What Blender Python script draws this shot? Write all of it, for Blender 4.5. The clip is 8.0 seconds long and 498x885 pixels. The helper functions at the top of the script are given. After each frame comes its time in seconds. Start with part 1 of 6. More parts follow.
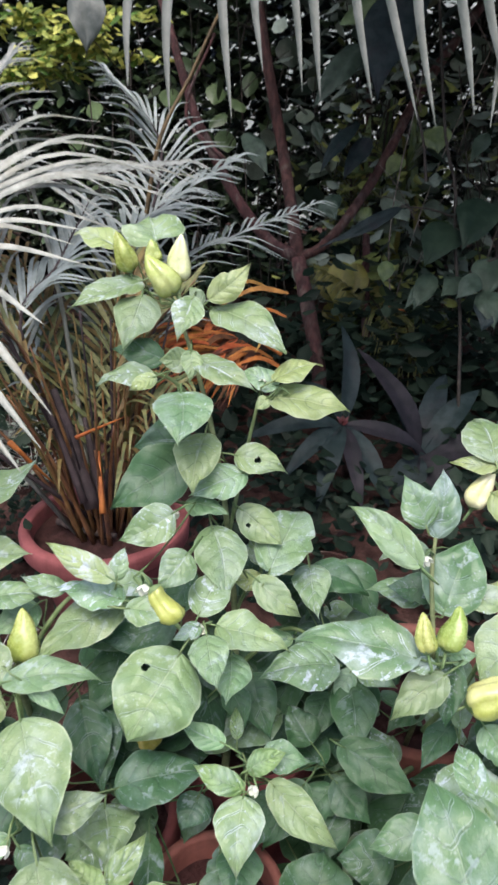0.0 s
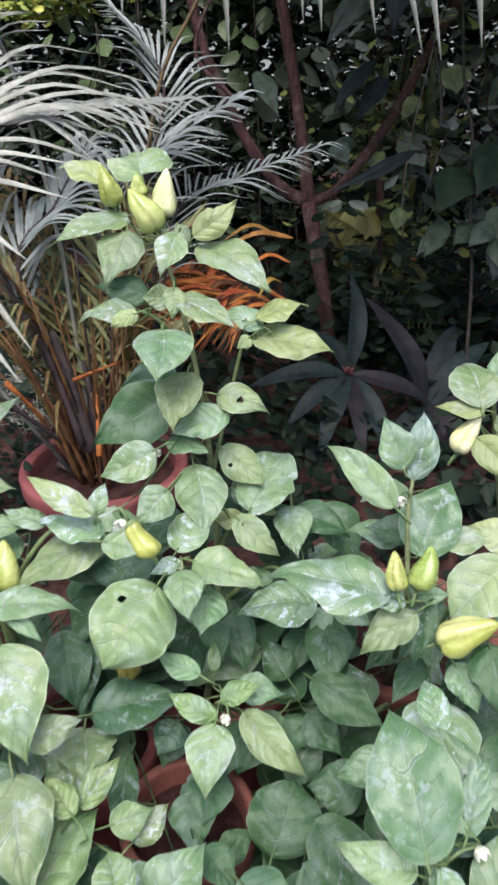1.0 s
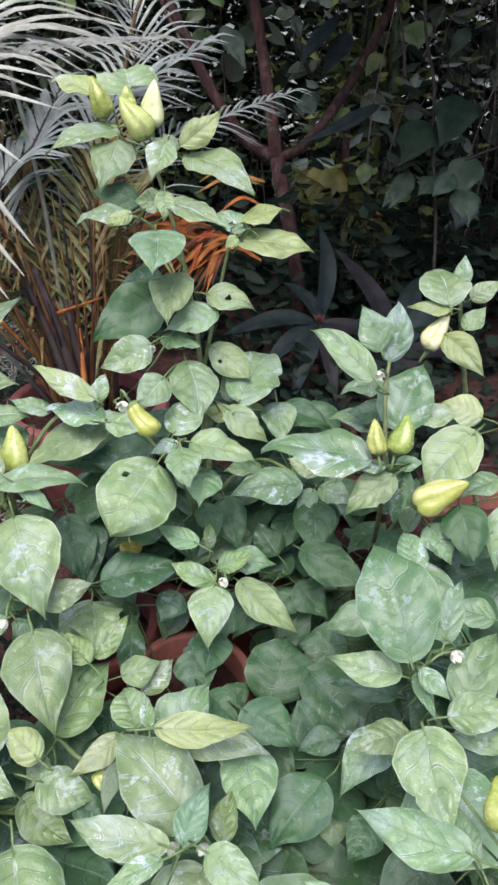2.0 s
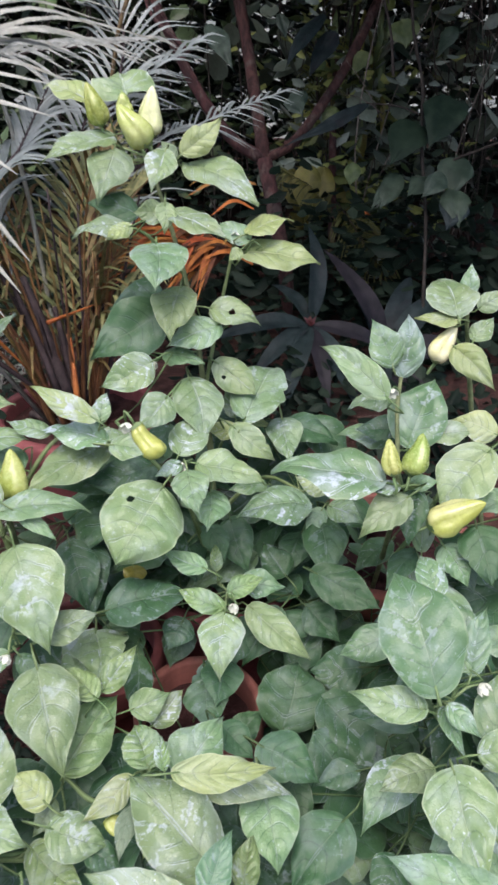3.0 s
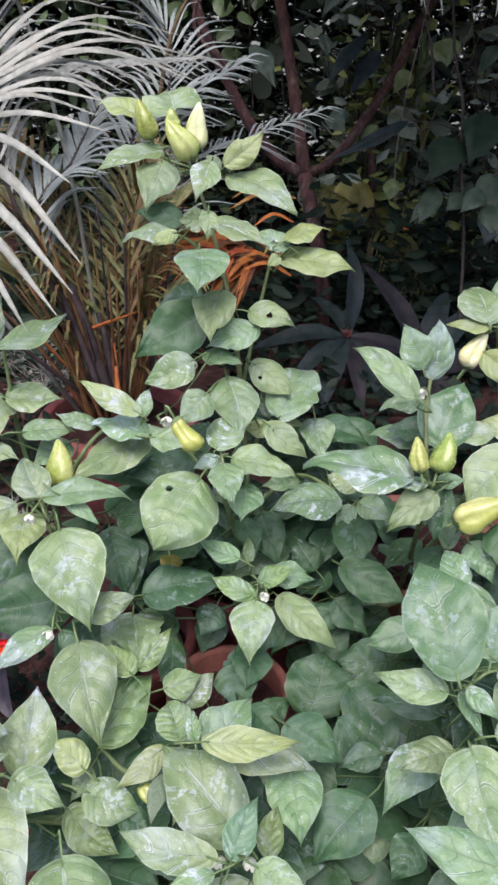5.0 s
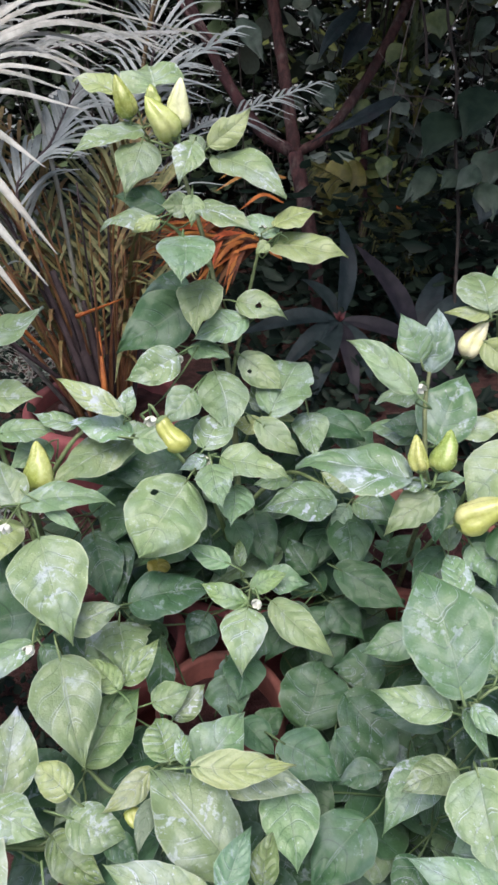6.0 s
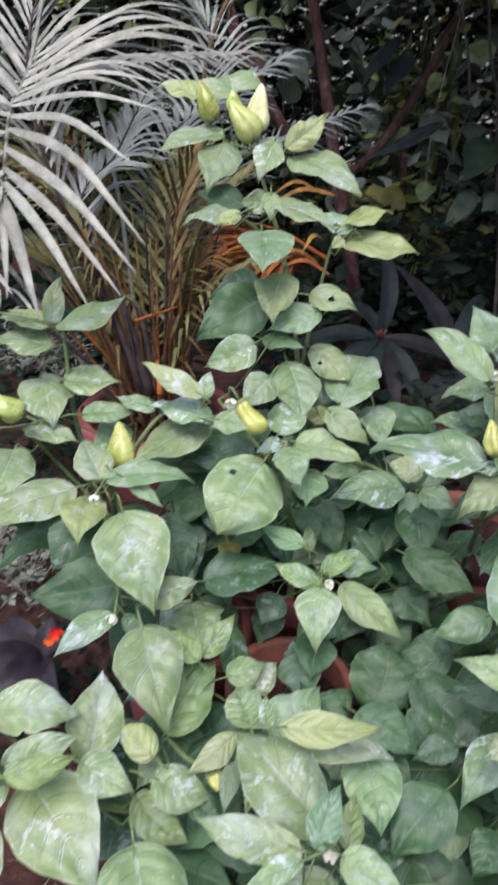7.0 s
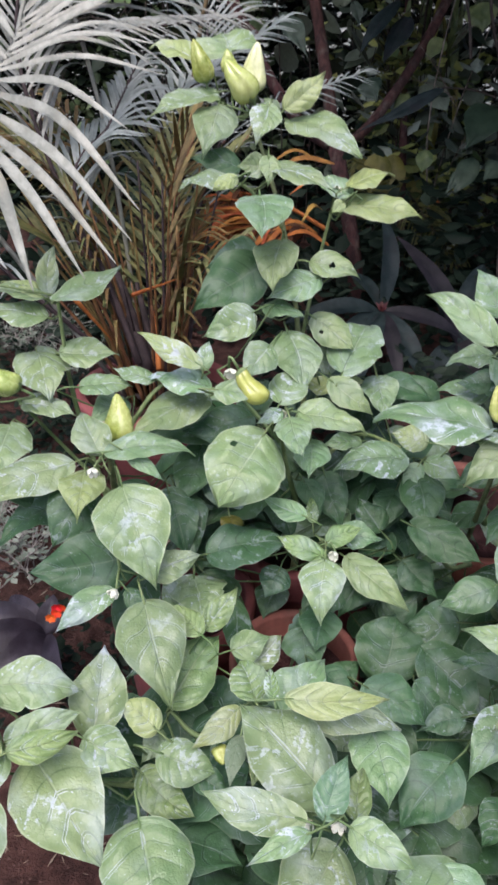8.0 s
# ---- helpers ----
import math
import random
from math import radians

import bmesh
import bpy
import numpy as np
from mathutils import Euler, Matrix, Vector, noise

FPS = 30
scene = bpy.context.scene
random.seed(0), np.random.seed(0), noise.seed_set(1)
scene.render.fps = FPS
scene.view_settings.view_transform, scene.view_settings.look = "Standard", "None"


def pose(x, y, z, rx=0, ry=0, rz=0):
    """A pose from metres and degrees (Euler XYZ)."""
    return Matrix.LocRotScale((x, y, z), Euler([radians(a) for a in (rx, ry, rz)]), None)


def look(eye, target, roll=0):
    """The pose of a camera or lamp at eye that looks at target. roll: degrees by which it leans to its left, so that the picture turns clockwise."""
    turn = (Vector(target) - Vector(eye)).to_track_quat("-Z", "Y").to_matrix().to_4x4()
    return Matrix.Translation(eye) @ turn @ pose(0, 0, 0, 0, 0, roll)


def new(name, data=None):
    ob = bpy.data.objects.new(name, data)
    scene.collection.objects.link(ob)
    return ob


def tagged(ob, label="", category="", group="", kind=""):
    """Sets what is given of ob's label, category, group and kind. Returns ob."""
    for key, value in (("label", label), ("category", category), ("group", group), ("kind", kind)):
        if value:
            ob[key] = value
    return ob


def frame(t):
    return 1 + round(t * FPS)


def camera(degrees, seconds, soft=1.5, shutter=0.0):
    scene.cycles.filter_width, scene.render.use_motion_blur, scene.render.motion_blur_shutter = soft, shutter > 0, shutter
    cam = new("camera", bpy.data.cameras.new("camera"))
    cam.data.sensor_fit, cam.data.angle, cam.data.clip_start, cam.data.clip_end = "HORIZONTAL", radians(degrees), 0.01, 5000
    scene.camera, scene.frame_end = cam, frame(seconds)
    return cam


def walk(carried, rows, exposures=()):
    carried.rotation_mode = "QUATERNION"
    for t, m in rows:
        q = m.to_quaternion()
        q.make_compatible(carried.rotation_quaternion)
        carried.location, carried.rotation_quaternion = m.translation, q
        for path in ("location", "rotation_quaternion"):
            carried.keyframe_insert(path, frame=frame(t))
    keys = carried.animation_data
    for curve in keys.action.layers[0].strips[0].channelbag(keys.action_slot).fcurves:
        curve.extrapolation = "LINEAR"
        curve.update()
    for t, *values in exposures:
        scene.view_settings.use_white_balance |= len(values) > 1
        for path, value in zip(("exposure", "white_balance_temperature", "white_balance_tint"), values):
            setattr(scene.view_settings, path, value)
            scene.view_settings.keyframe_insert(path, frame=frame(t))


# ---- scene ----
cam = camera(39.1, 8.0, soft=2.8, shutter=0.3)
PATH = [
    (0, (0.012, 0.005, 1.156), (0.003, 1.826, 0.329), 0.1),
    (0.2, (0.032, 0.056, 1.164), (0.014, 1.845, 0.271), 0.2),
    (0.5, (0.061, 0.073, 1.149), (0.071, 1.831, 0.195), 1.1),
    (0.7, (0.062, 0.063, 1.139), (0.062, 1.807, 0.160), 1.3),
    (1, (0.057, -0.002, 1.140), (0.001, 1.760, 0.195), 0.4),
    (1.2, (0.054, -0.048, 1.125), (0.003, 1.716, 0.184), 0.8),
    (1.5, (0.049, -0.093, 1.082), (0.053, 1.650, 0.103), 1.4),
    (1.7, (0.040, -0.123, 1.067), (0.068, 1.613, 0.074), 1.4),
    (2.8, (0.006, -0.112, 1.082), (0.046, 1.631, 0.102), -0.9),
    (3, (-0.001, -0.080, 1.080), (0.086, 1.650, 0.081), 0.7),
    (3.2, (0.006, -0.060, 1.075), (0.112, 1.647, 0.037), 1.0),
    (3.5, (0.006, -0.045, 1.052), (0.088, 1.651, -0.006), 1.0),
    (3.7, (0.004, -0.051, 1.055), (0.092, 1.649, 0.005), 1.4),
    (4, (0.015, -0.071, 1.082), (0.088, 1.662, 0.087), 1.2),
    (4.2, (0.007, -0.093, 1.085), (0.064, 1.657, 0.119), 1.7),
    (4.5, (-0.004, -0.120, 1.085), (0.033, 1.630, 0.118), 1.8),
    (4.7, (-0.008, -0.129, 1.082), (-0.016, 1.618, 0.107), 1.0),
    (5, (-0.001, -0.129, 1.079), (-0.014, 1.625, 0.117), 0.4),
    (5.2, (0.007, -0.126, 1.080), (-0.007, 1.619, 0.103), -0.2),
    (6.3, (0.001, -0.062, 1.068), (0.011, 1.663, 0.055), 0.1),
    (6.5, (-0.006, -0.060, 1.062), (0.005, 1.663, 0.047), 0.4),
    (6.7, (-0.035, -0.080, 1.054), (-0.026, 1.660, 0.067), 1.2),
    (6.9, (-0.066, -0.116, 1.026), (-0.080, 1.668, 0.123), 1.1),
    (7, (-0.064, -0.129, 1.039), (-0.117, 1.638, 0.104), 0.3),
    (7.2, (-0.073, -0.145, 1.026), (-0.159, 1.592, 0.038), -0.7),
    (7.3, (-0.078, -0.145, 1.024), (-0.174, 1.579, 0.014), -0.7),
    (7.5, (-0.076, -0.152, 1.031), (-0.142, 1.602, 0.072), -0.3),
    (7.7, (-0.078, -0.146, 1.038), (-0.121, 1.614, 0.090), -0.0),
    (8, (-0.064, -0.118, 1.022), (-0.120, 1.620, 0.034), -0.6),
]
walk(cam, [(t, look(eye, target, roll)) for t, eye, target, roll in PATH], exposures=((0, 0.83, 6280, 12), (1.0, 0.82, 6280, 12), (1.6, 0.79, 6290, 12), (3.0, 0.69, 6270, 16), (8.0, 0.64, 6280, 17)))

# ---- light: an overcast day, open sky above and behind, trees beyond the plants ----
SUN_ELEVATION, SUN_AZIMUTH = 66.0, 195.0
world = bpy.data.worlds.new("overcast_sky")
scene.world = world
world.use_nodes = True
wn = world.node_tree.nodes
wn.clear()
w_out = wn.new("ShaderNodeOutputWorld")
w_bg = wn.new("ShaderNodeBackground")
w_sky = wn.new("ShaderNodeTexSky")
w_sky.sky_type = "NISHITA"
w_sky.sun_disc = False
w_sky.sun_elevation = radians(SUN_ELEVATION)
w_sky.sun_rotation = radians(SUN_AZIMUTH)
w_sky.air_density, w_sky.dust_density, w_sky.ozone_density = 1.0, 5.0, 0.6
w_bg.inputs["Strength"].default_value = 0.15
world.node_tree.links.new(w_sky.outputs[0], w_bg.inputs["Color"])
world.node_tree.links.new(w_bg.outputs[0], w_out.inputs["Surface"])

sun_data = bpy.data.lights.new("sun", "SUN")
sun_data.energy = 1.5
sun_data.angle = radians(40)
sun_data.color = (1.0, 0.97, 0.93)
sun = new("sun", sun_data)
e, a = radians(SUN_ELEVATION), radians(SUN_AZIMUTH)
sun.matrix_world = look((math.sin(a) * math.cos(e) * 10, math.cos(a) * math.cos(e) * 10, math.sin(e) * 10), (0, 0, 0))


# ---- materials ----
def material(name):
    m = bpy.data.materials.new(name)
    m.use_nodes = True
    nt = m.node_tree
    return m, nt, nt.nodes["Principled BSDF"]


def math_node(nt, op, a, b=None, c=None):
    n = nt.nodes.new("ShaderNodeMath")
    n.operation = op
    for i, v in enumerate((a, b, c)):
        if v is None:
            continue
        if isinstance(v, (int, float)):
            n.inputs[i].default_value = v
        else:
            nt.links.new(v, n.inputs[i])
    return n.outputs[0]


def mix_node(nt, fac, a, b):
    n = nt.nodes.new("ShaderNodeMix")
    n.data_type = "RGBA"
    for key, v in ((0, fac), (6, a), (7, b)):
        if isinstance(v, (int, float)):
            n.inputs[key].default_value = v
        elif isinstance(v, tuple):
            n.inputs[key].default_value = (*v, 1)
        else:
            nt.links.new(v, n.inputs[key])
    return n.outputs[2]


def noise_node(nt, scale, detail=3.0, rough=0.55, vector=None):
    n = nt.nodes.new("ShaderNodeTexNoise")
    n.inputs["Scale"].default_value = scale
    n.inputs["Detail"].default_value = detail
    n.inputs["Roughness"].default_value = rough
    if vector is not None:
        nt.links.new(vector, n.inputs["Vector"])
    return n.outputs["Fac"]


def range_node(nt, v, a, b, lo=0.0, hi=1.0):
    n = nt.nodes.new("ShaderNodeMapRange")
    n.interpolation_type = "SMOOTHSTEP"
    nt.links.new(v, n.inputs[0])
    for i, x in enumerate((a, b, lo, hi)):
        n.inputs[i + 1].default_value = x
    return n.outputs[0]


def bump_node(nt, bsdf, height, strength, distance):
    n = nt.nodes.new("ShaderNodeBump")
    n.inputs["Strength"].default_value = strength
    n.inputs["Distance"].default_value = distance
    nt.links.new(height, n.inputs["Height"])
    nt.links.new(n.outputs[0], bsdf.inputs["Normal"])


def shifted_coords(nt):
    """Object coordinates, shifted by a random amount for each object."""
    tc, oi, add = nt.nodes.new("ShaderNodeTexCoord"), nt.nodes.new("ShaderNodeObjectInfo"), nt.nodes.new("ShaderNodeVectorMath")
    add.operation = "ADD"
    nt.links.new(tc.outputs["Object"], add.inputs[0])
    nt.links.new(math_node(nt, "MULTIPLY", oi.outputs["Random"], 37.0), add.inputs[1])
    return add.outputs[0], oi.outputs["Random"]


def leaf_material(name, deep, pale, vein, white=0.5, thin=0.16, rough=0.29, relief=0.35, gloss=0.42):
    """A living leaf: sunken side veins and a midrib from the leaf's own vein lines; quilting, blotches, dried white
    residue, and sky sheen and vein glints painted in as pale colour.
    """
    m, nt, bsdf = material(name)
    vec, rnd = shifted_coords(nt)
    uv = nt.nodes.new("ShaderNodeUVMap")
    sep = nt.nodes.new("ShaderNodeSeparateXYZ")
    nt.links.new(uv.outputs[0], sep.inputs[0])
    v = math_node(nt, "ABSOLUTE", math_node(nt, "MULTIPLY_ADD", sep.outputs[1], 2.0, -1.0))
    s = math_node(nt, "ADD", sep.outputs[0], math_node(nt, "MULTIPLY_ADD", noise_node(nt, 55.0, 2.0, 0.5, vec), 0.24, -0.12))
    gap = math_node(nt, "ABSOLUTE", math_node(nt, "SUBTRACT", math_node(nt, "FRACT", math_node(nt, "ADD", s, 0.5)), 0.5))
    side = math_node(nt, "MULTIPLY", range_node(nt, gap, 0.012, 0.075, 1.0, 0.0), range_node(nt, v, 0.35, 0.9, 1.0, 0.05))
    flank = range_node(nt, gap, 0.02, 0.20, 1.0, 0.0)
    mid = range_node(nt, v, 0.008, 0.035, 1.0, 0.0)
    beside = range_node(nt, v, 0.03, 0.16, 1.0, 0.0)
    big = noise_node(nt, 26.0, 3.0, 0.6, vec)
    fine = noise_node(nt, 190.0, 4.0, 0.6, vec)
    net = nt.nodes.new("ShaderNodeTexVoronoi")
    net.feature = "DISTANCE_TO_EDGE"
    net.inputs["Scale"].default_value = 230.0
    nt.links.new(vec, net.inputs["Vector"])
    mesh_lines = range_node(nt, net.outputs["Distance"], 0.0, 0.26)
    wash = noise_node(nt, 11.0, 2.0, 0.5, vec)
    col = mix_node(nt, range_node(nt, math_node(nt, "MULTIPLY_ADD", wash, 0.5, math_node(nt, "MULTIPLY", big, 0.5)), 0.24, 0.74), deep, pale)
    warm = range_node(nt, noise_node(nt, 19.0, 3.0, 0.6, vec), 0.40, 0.70, 0.0, 0.42)
    col = mix_node(nt, warm, col, tuple(c * k for c, k in zip(pale, (1.08, 1.02, 0.84))))
    col = mix_node(nt, math_node(nt, "MULTIPLY", range_node(nt, fine, 0.4, 0.7), 0.25), col, pale)
    col = mix_node(nt, math_node(nt, "MULTIPLY_ADD", mesh_lines, -0.22, 0.22), col, deep)
    col = mix_node(nt, math_node(nt, "MULTIPLY", flank, 0.10), col, deep)
    col = mix_node(nt, math_node(nt, "MULTIPLY", math_node(nt, "MAXIMUM", side, math_node(nt, "MULTIPLY", beside, 0.3)), 0.64), col, tuple(c * 0.62 for c in deep))
    col = mix_node(nt, math_node(nt, "MULTIPLY", mid, 0.35), col, vein)
    col = mix_node(nt, range_node(nt, v, 0.93, 0.985, 0.0, 0.45), col, vein)
    tint = nt.nodes.new("ShaderNodeHueSaturation")
    nt.links.new(col, tint.inputs["Color"])
    nt.links.new(math_node(nt, "MULTIPLY_ADD", rnd, 0.28, 0.88), tint.inputs["Value"])
    nt.links.new(math_node(nt, "MULTIPLY_ADD", math_node(nt, "FRACT", math_node(nt, "MULTIPLY", rnd, 17.3)), 0.026, 0.484), tint.inputs["Hue"])
    tint.inputs["Saturation"].default_value = 1.04
    amount = math_node(nt, "MULTIPLY_ADD", math_node(nt, "FRACT", math_node(nt, "MULTIPLY", rnd, 7.31)), 0.9, 0.3)
    patch = range_node(nt, noise_node(nt, 14.0, 2.0, 0.5, vec), 0.48, 0.60)
    edge = math_node(nt, "ADD", noise_node(nt, 52.0, 5.0, 0.68, vec), math_node(nt, "MULTIPLY", flank, 0.07))
    blotch = math_node(nt, "MULTIPLY", range_node(nt, edge, 0.59 - 0.05 * white, 0.65 - 0.05 * white), patch)
    # glints along the veins, painted as pale lines
    vein_glint = math_node(nt, "MULTIPLY", range_node(nt, math_node(nt, "ABSOLUTE", math_node(nt, "SUBTRACT", gap, 0.075)), 0.008, 0.036, 1.0, 0.0), range_node(nt, noise_node(nt, 27.0, 2.0, 0.55, vec), 0.50, 0.58))
    rib_glint = math_node(nt, "MULTIPLY", range_node(nt, math_node(nt, "ABSOLUTE", math_node(nt, "SUBTRACT", v, 0.035)), 0.008, 0.03, 1.0, 0.0), range_node(nt, noise_node(nt, 31.0, 2.0, 0.55, vec), 0.52, 0.60))
    vein_glint = math_node(nt, "MAXIMUM", vein_glint, rib_glint)
    # soft bluish patches painted in for the sky's sheen on the leaf
    sky_sheen = math_node(nt, "MULTIPLY", range_node(nt, noise_node(nt, 24.0, 4.0, 0.62, vec), 0.44, 0.72), 0.44)
    specks = math_node(nt, "MULTIPLY", range_node(nt, noise_node(nt, 260.0, 2.0, 0.5, vec), 0.67, 0.72), 0.8)
    broken = range_node(nt, noise_node(nt, 150.0, 3.0, 0.6, vec), 0.34, 0.56, 0.45, 1.0)
    residue_and_sheen = math_node(nt, "MULTIPLY", math_node(nt, "MAXIMUM", blotch, math_node(nt, "MULTIPLY", vein_glint, 0.95)), broken)
    residue_and_sheen = math_node(nt, "MAXIMUM", residue_and_sheen, math_node(nt, "MAXIMUM", sky_sheen, specks))
    residue_and_sheen = math_node(nt, "MINIMUM", math_node(nt, "MULTIPLY", residue_and_sheen, math_node(nt, "MULTIPLY", amount, white)), 0.72)
    col = mix_node(nt, residue_and_sheen, tint.outputs[0], (0.60, 0.67, 0.80))
    nt.links.new(col, bsdf.inputs["Base Color"])
    nt.links.new(math_node(nt, "MULTIPLY_ADD", residue_and_sheen, 0.3, math_node(nt, "MULTIPLY_ADD", big, 0.24, rough - 0.08)), bsdf.inputs["Roughness"])
    bsdf.inputs["Specular IOR Level"].default_value = gloss
    quilt = math_node(nt, "SINE", math_node(nt, "MULTIPLY", gap, math.pi))
    pucker = noise_node(nt, 120.0, 3.0, 0.6, vec)
    height = math_node(nt, "MULTIPLY_ADD", quilt, 0.30, math_node(nt, "MULTIPLY_ADD", pucker, 0.6, math_node(nt, "MULTIPLY_ADD", fine, 0.16, math_node(nt, "MULTIPLY_ADD", mesh_lines, 0.09, math_node(nt, "MULTIPLY", mid, -0.5)))))
    bump_node(nt, bsdf, height, relief, 0.0026)
    trans, mix = nt.nodes.new("ShaderNodeBsdfTranslucent"), nt.nodes.new("ShaderNodeMixShader")
    nt.links.new(col, trans.inputs["Color"])
    mix.inputs[0].default_value = thin
    nt.links.new(bsdf.outputs[0], mix.inputs[1])
    nt.links.new(trans.outputs[0], mix.inputs[2])
    nt.links.new(mix.outputs[0], nt.nodes["Material Output"].inputs["Surface"])
    return m


def plain_material(name, a, b, scale=20.0, rough=0.6, relief=0.3, depth=0.003, stain=None, spec=0.4, stretch=None):
    """Two tones in blotches, with fine grain, a stain tone and relief."""
    m, nt, bsdf = material(name)
    vec, rnd = shifted_coords(nt)
    if stretch:
        mp = nt.nodes.new("ShaderNodeMapping")
        mp.inputs["Scale"].default_value = stretch
        nt.links.new(vec, mp.inputs["Vector"])
        vec = mp.outputs[0]
    big = noise_node(nt, scale, 4.0, 0.6, vec)
    fine = noise_node(nt, scale * 9, 4.0, 0.65, vec)
    col = mix_node(nt, range_node(nt, big, 0.35, 0.65), a, b)
    if stain:
        col = mix_node(nt, math_node(nt, "MULTIPLY", range_node(nt, noise_node(nt, scale * 0.45, 5.0, 0.7, vec), 0.5, 0.68), 0.7), col, stain)
    tint = nt.nodes.new("ShaderNodeHueSaturation")
    nt.links.new(col, tint.inputs["Color"])
    nt.links.new(math_node(nt, "MULTIPLY_ADD", fine, 0.5, 0.72), tint.inputs["Value"])
    nt.links.new(math_node(nt, "MULTIPLY_ADD", rnd, 0.03, 0.485), tint.inputs["Hue"])
    nt.links.new(tint.outputs[0], bsdf.inputs["Base Color"])
    nt.links.new(math_node(nt, "MULTIPLY_ADD", fine, 0.25, rough - 0.1), bsdf.inputs["Roughness"])
    bsdf.inputs["Specular IOR Level"].default_value = spec
    bump_node(nt, bsdf, math_node(nt, "ADD", big, math_node(nt, "MULTIPLY", fine, 0.5)), relief, depth)
    return m


def island_material(name, a, b, rough=0.5, thin=0.15, spec=0.4, rare=1.0):
    """Foliage in one mesh: every leaf takes its own tone between a and b; rare: how seldom b is reached."""
    m, nt, bsdf = material(name)
    geo = nt.nodes.new("ShaderNodeNewGeometry")
    tc = nt.nodes.new("ShaderNodeTexCoord")
    fine = noise_node(nt, 60.0, 3.0, 0.6, tc.outputs["Object"])
    col = mix_node(nt, math_node(nt, "POWER", geo.outputs["Random Per Island"], rare), a, b)
    tint = nt.nodes.new("ShaderNodeHueSaturation")
    nt.links.new(col, tint.inputs["Color"])
    nt.links.new(math_node(nt, "MULTIPLY_ADD", fine, 0.8, 0.6), tint.inputs["Value"])
    nt.links.new(tint.outputs[0], bsdf.inputs["Base Color"])
    bsdf.inputs["Roughness"].default_value = rough
    bsdf.inputs["Specular IOR Level"].default_value = spec
    trans, mix = nt.nodes.new("ShaderNodeBsdfTranslucent"), nt.nodes.new("ShaderNodeMixShader")
    nt.links.new(tint.outputs[0], trans.inputs["Color"])
    mix.inputs[0].default_value = thin
    nt.links.new(bsdf.outputs[0], mix.inputs[1])
    nt.links.new(trans.outputs[0], mix.inputs[2])
    nt.links.new(mix.outputs[0], nt.nodes["Material Output"].inputs["Surface"])
    return m


LIGHT = leaf_material("leaf_light", (0.131, 0.218, 0.097), (0.218, 0.302, 0.155), (0.40, 0.48, 0.32), white=0.65, relief=0.65)
YOUNG = leaf_material("leaf_young", (0.204, 0.290, 0.107), (0.318, 0.389, 0.184), (0.48, 0.54, 0.34), white=0.55, thin=0.2, relief=0.65)
GREEN = leaf_material("leaf_green", (0.103, 0.202, 0.095), (0.196, 0.305, 0.165), (0.29, 0.37, 0.26), white=0.8, relief=0.65)
MID = leaf_material("leaf_mid", (0.072, 0.152, 0.068), (0.138, 0.228, 0.118), (0.24, 0.32, 0.20), white=0.6, relief=0.45)
# deep green of older leaves, darkened further for the shade inside the bushes
DEEP = leaf_material("leaf_mature_shaded", (0.026, 0.071, 0.033), (0.062, 0.128, 0.062), (0.12, 0.18, 0.11), white=0.3, thin=0.1, rough=0.38, relief=0.35, gloss=0.25)
CRINKLED = leaf_material("leaf_crinkled", (0.088, 0.175, 0.066), (0.235, 0.34, 0.145), (0.34, 0.42, 0.24), white=0.55, relief=0.8)
BLUISH = leaf_material("leaf_bluish", (0.07, 0.155, 0.078), (0.15, 0.25, 0.148), (0.24, 0.35, 0.25), white=0.7, relief=0.6)
DULL = leaf_material("leaf_dull", (0.125, 0.20, 0.122), (0.235, 0.30, 0.22), (0.30, 0.37, 0.28), white=0.9, rough=0.42)
YELLOWED = leaf_material("leaf_yellowed", (0.11, 0.12, 0.02), (0.17, 0.17, 0.035), (0.2, 0.2, 0.07), white=0.15)
STEM = plain_material("green_stem", (0.10, 0.165, 0.06), (0.18, 0.25, 0.11), 40, 0.5)
# darker copy of the stem green, with shade put into its colour
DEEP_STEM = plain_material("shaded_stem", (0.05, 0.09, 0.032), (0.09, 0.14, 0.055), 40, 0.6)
OLD_STEM = plain_material("woody_stem", (0.11, 0.15, 0.065), (0.20, 0.24, 0.115), 60, 0.7)
RIPE = plain_material("pepper_skin", (0.36, 0.42, 0.10), (0.55, 0.59, 0.26), 22, 0.15, 0.25, 0.004, stain=(0.30, 0.37, 0.08), spec=0.6)
PALE = plain_material("pale_pepper_skin", (0.56, 0.59, 0.26), (0.75, 0.75, 0.47), 22, 0.18, 0.12, 0.002, stain=(0.50, 0.55, 0.20), spec=0.6)
UNRIPE = plain_material("unripe_pepper_skin", (0.25, 0.33, 0.07), (0.42, 0.47, 0.16), 22, 0.24, 0.3, 0.004, stain=(0.20, 0.30, 0.05), spec=0.6)
PETAL = plain_material("white_petal", (0.66, 0.69, 0.58), (0.78, 0.80, 0.70), 80, 0.5)
TERRACOTTA = plain_material("terracotta", (0.175, 0.060, 0.052), (0.25, 0.092, 0.079), 14, 0.8, 0.5, 0.003, stain=(0.13, 0.065, 0.056), spec=0.25)
SOIL = plain_material("red_soil", (0.036, 0.018, 0.016), (0.078, 0.037, 0.032), 26, 0.95, 1.0, 0.014, stain=(0.11, 0.058, 0.05), spec=0.15)
PALM = plain_material("palm_leaflet", (0.135, 0.150, 0.135), (0.262, 0.278, 0.258), 45, 0.4, 0.2, 0.002, stain=(0.17, 0.165, 0.13))
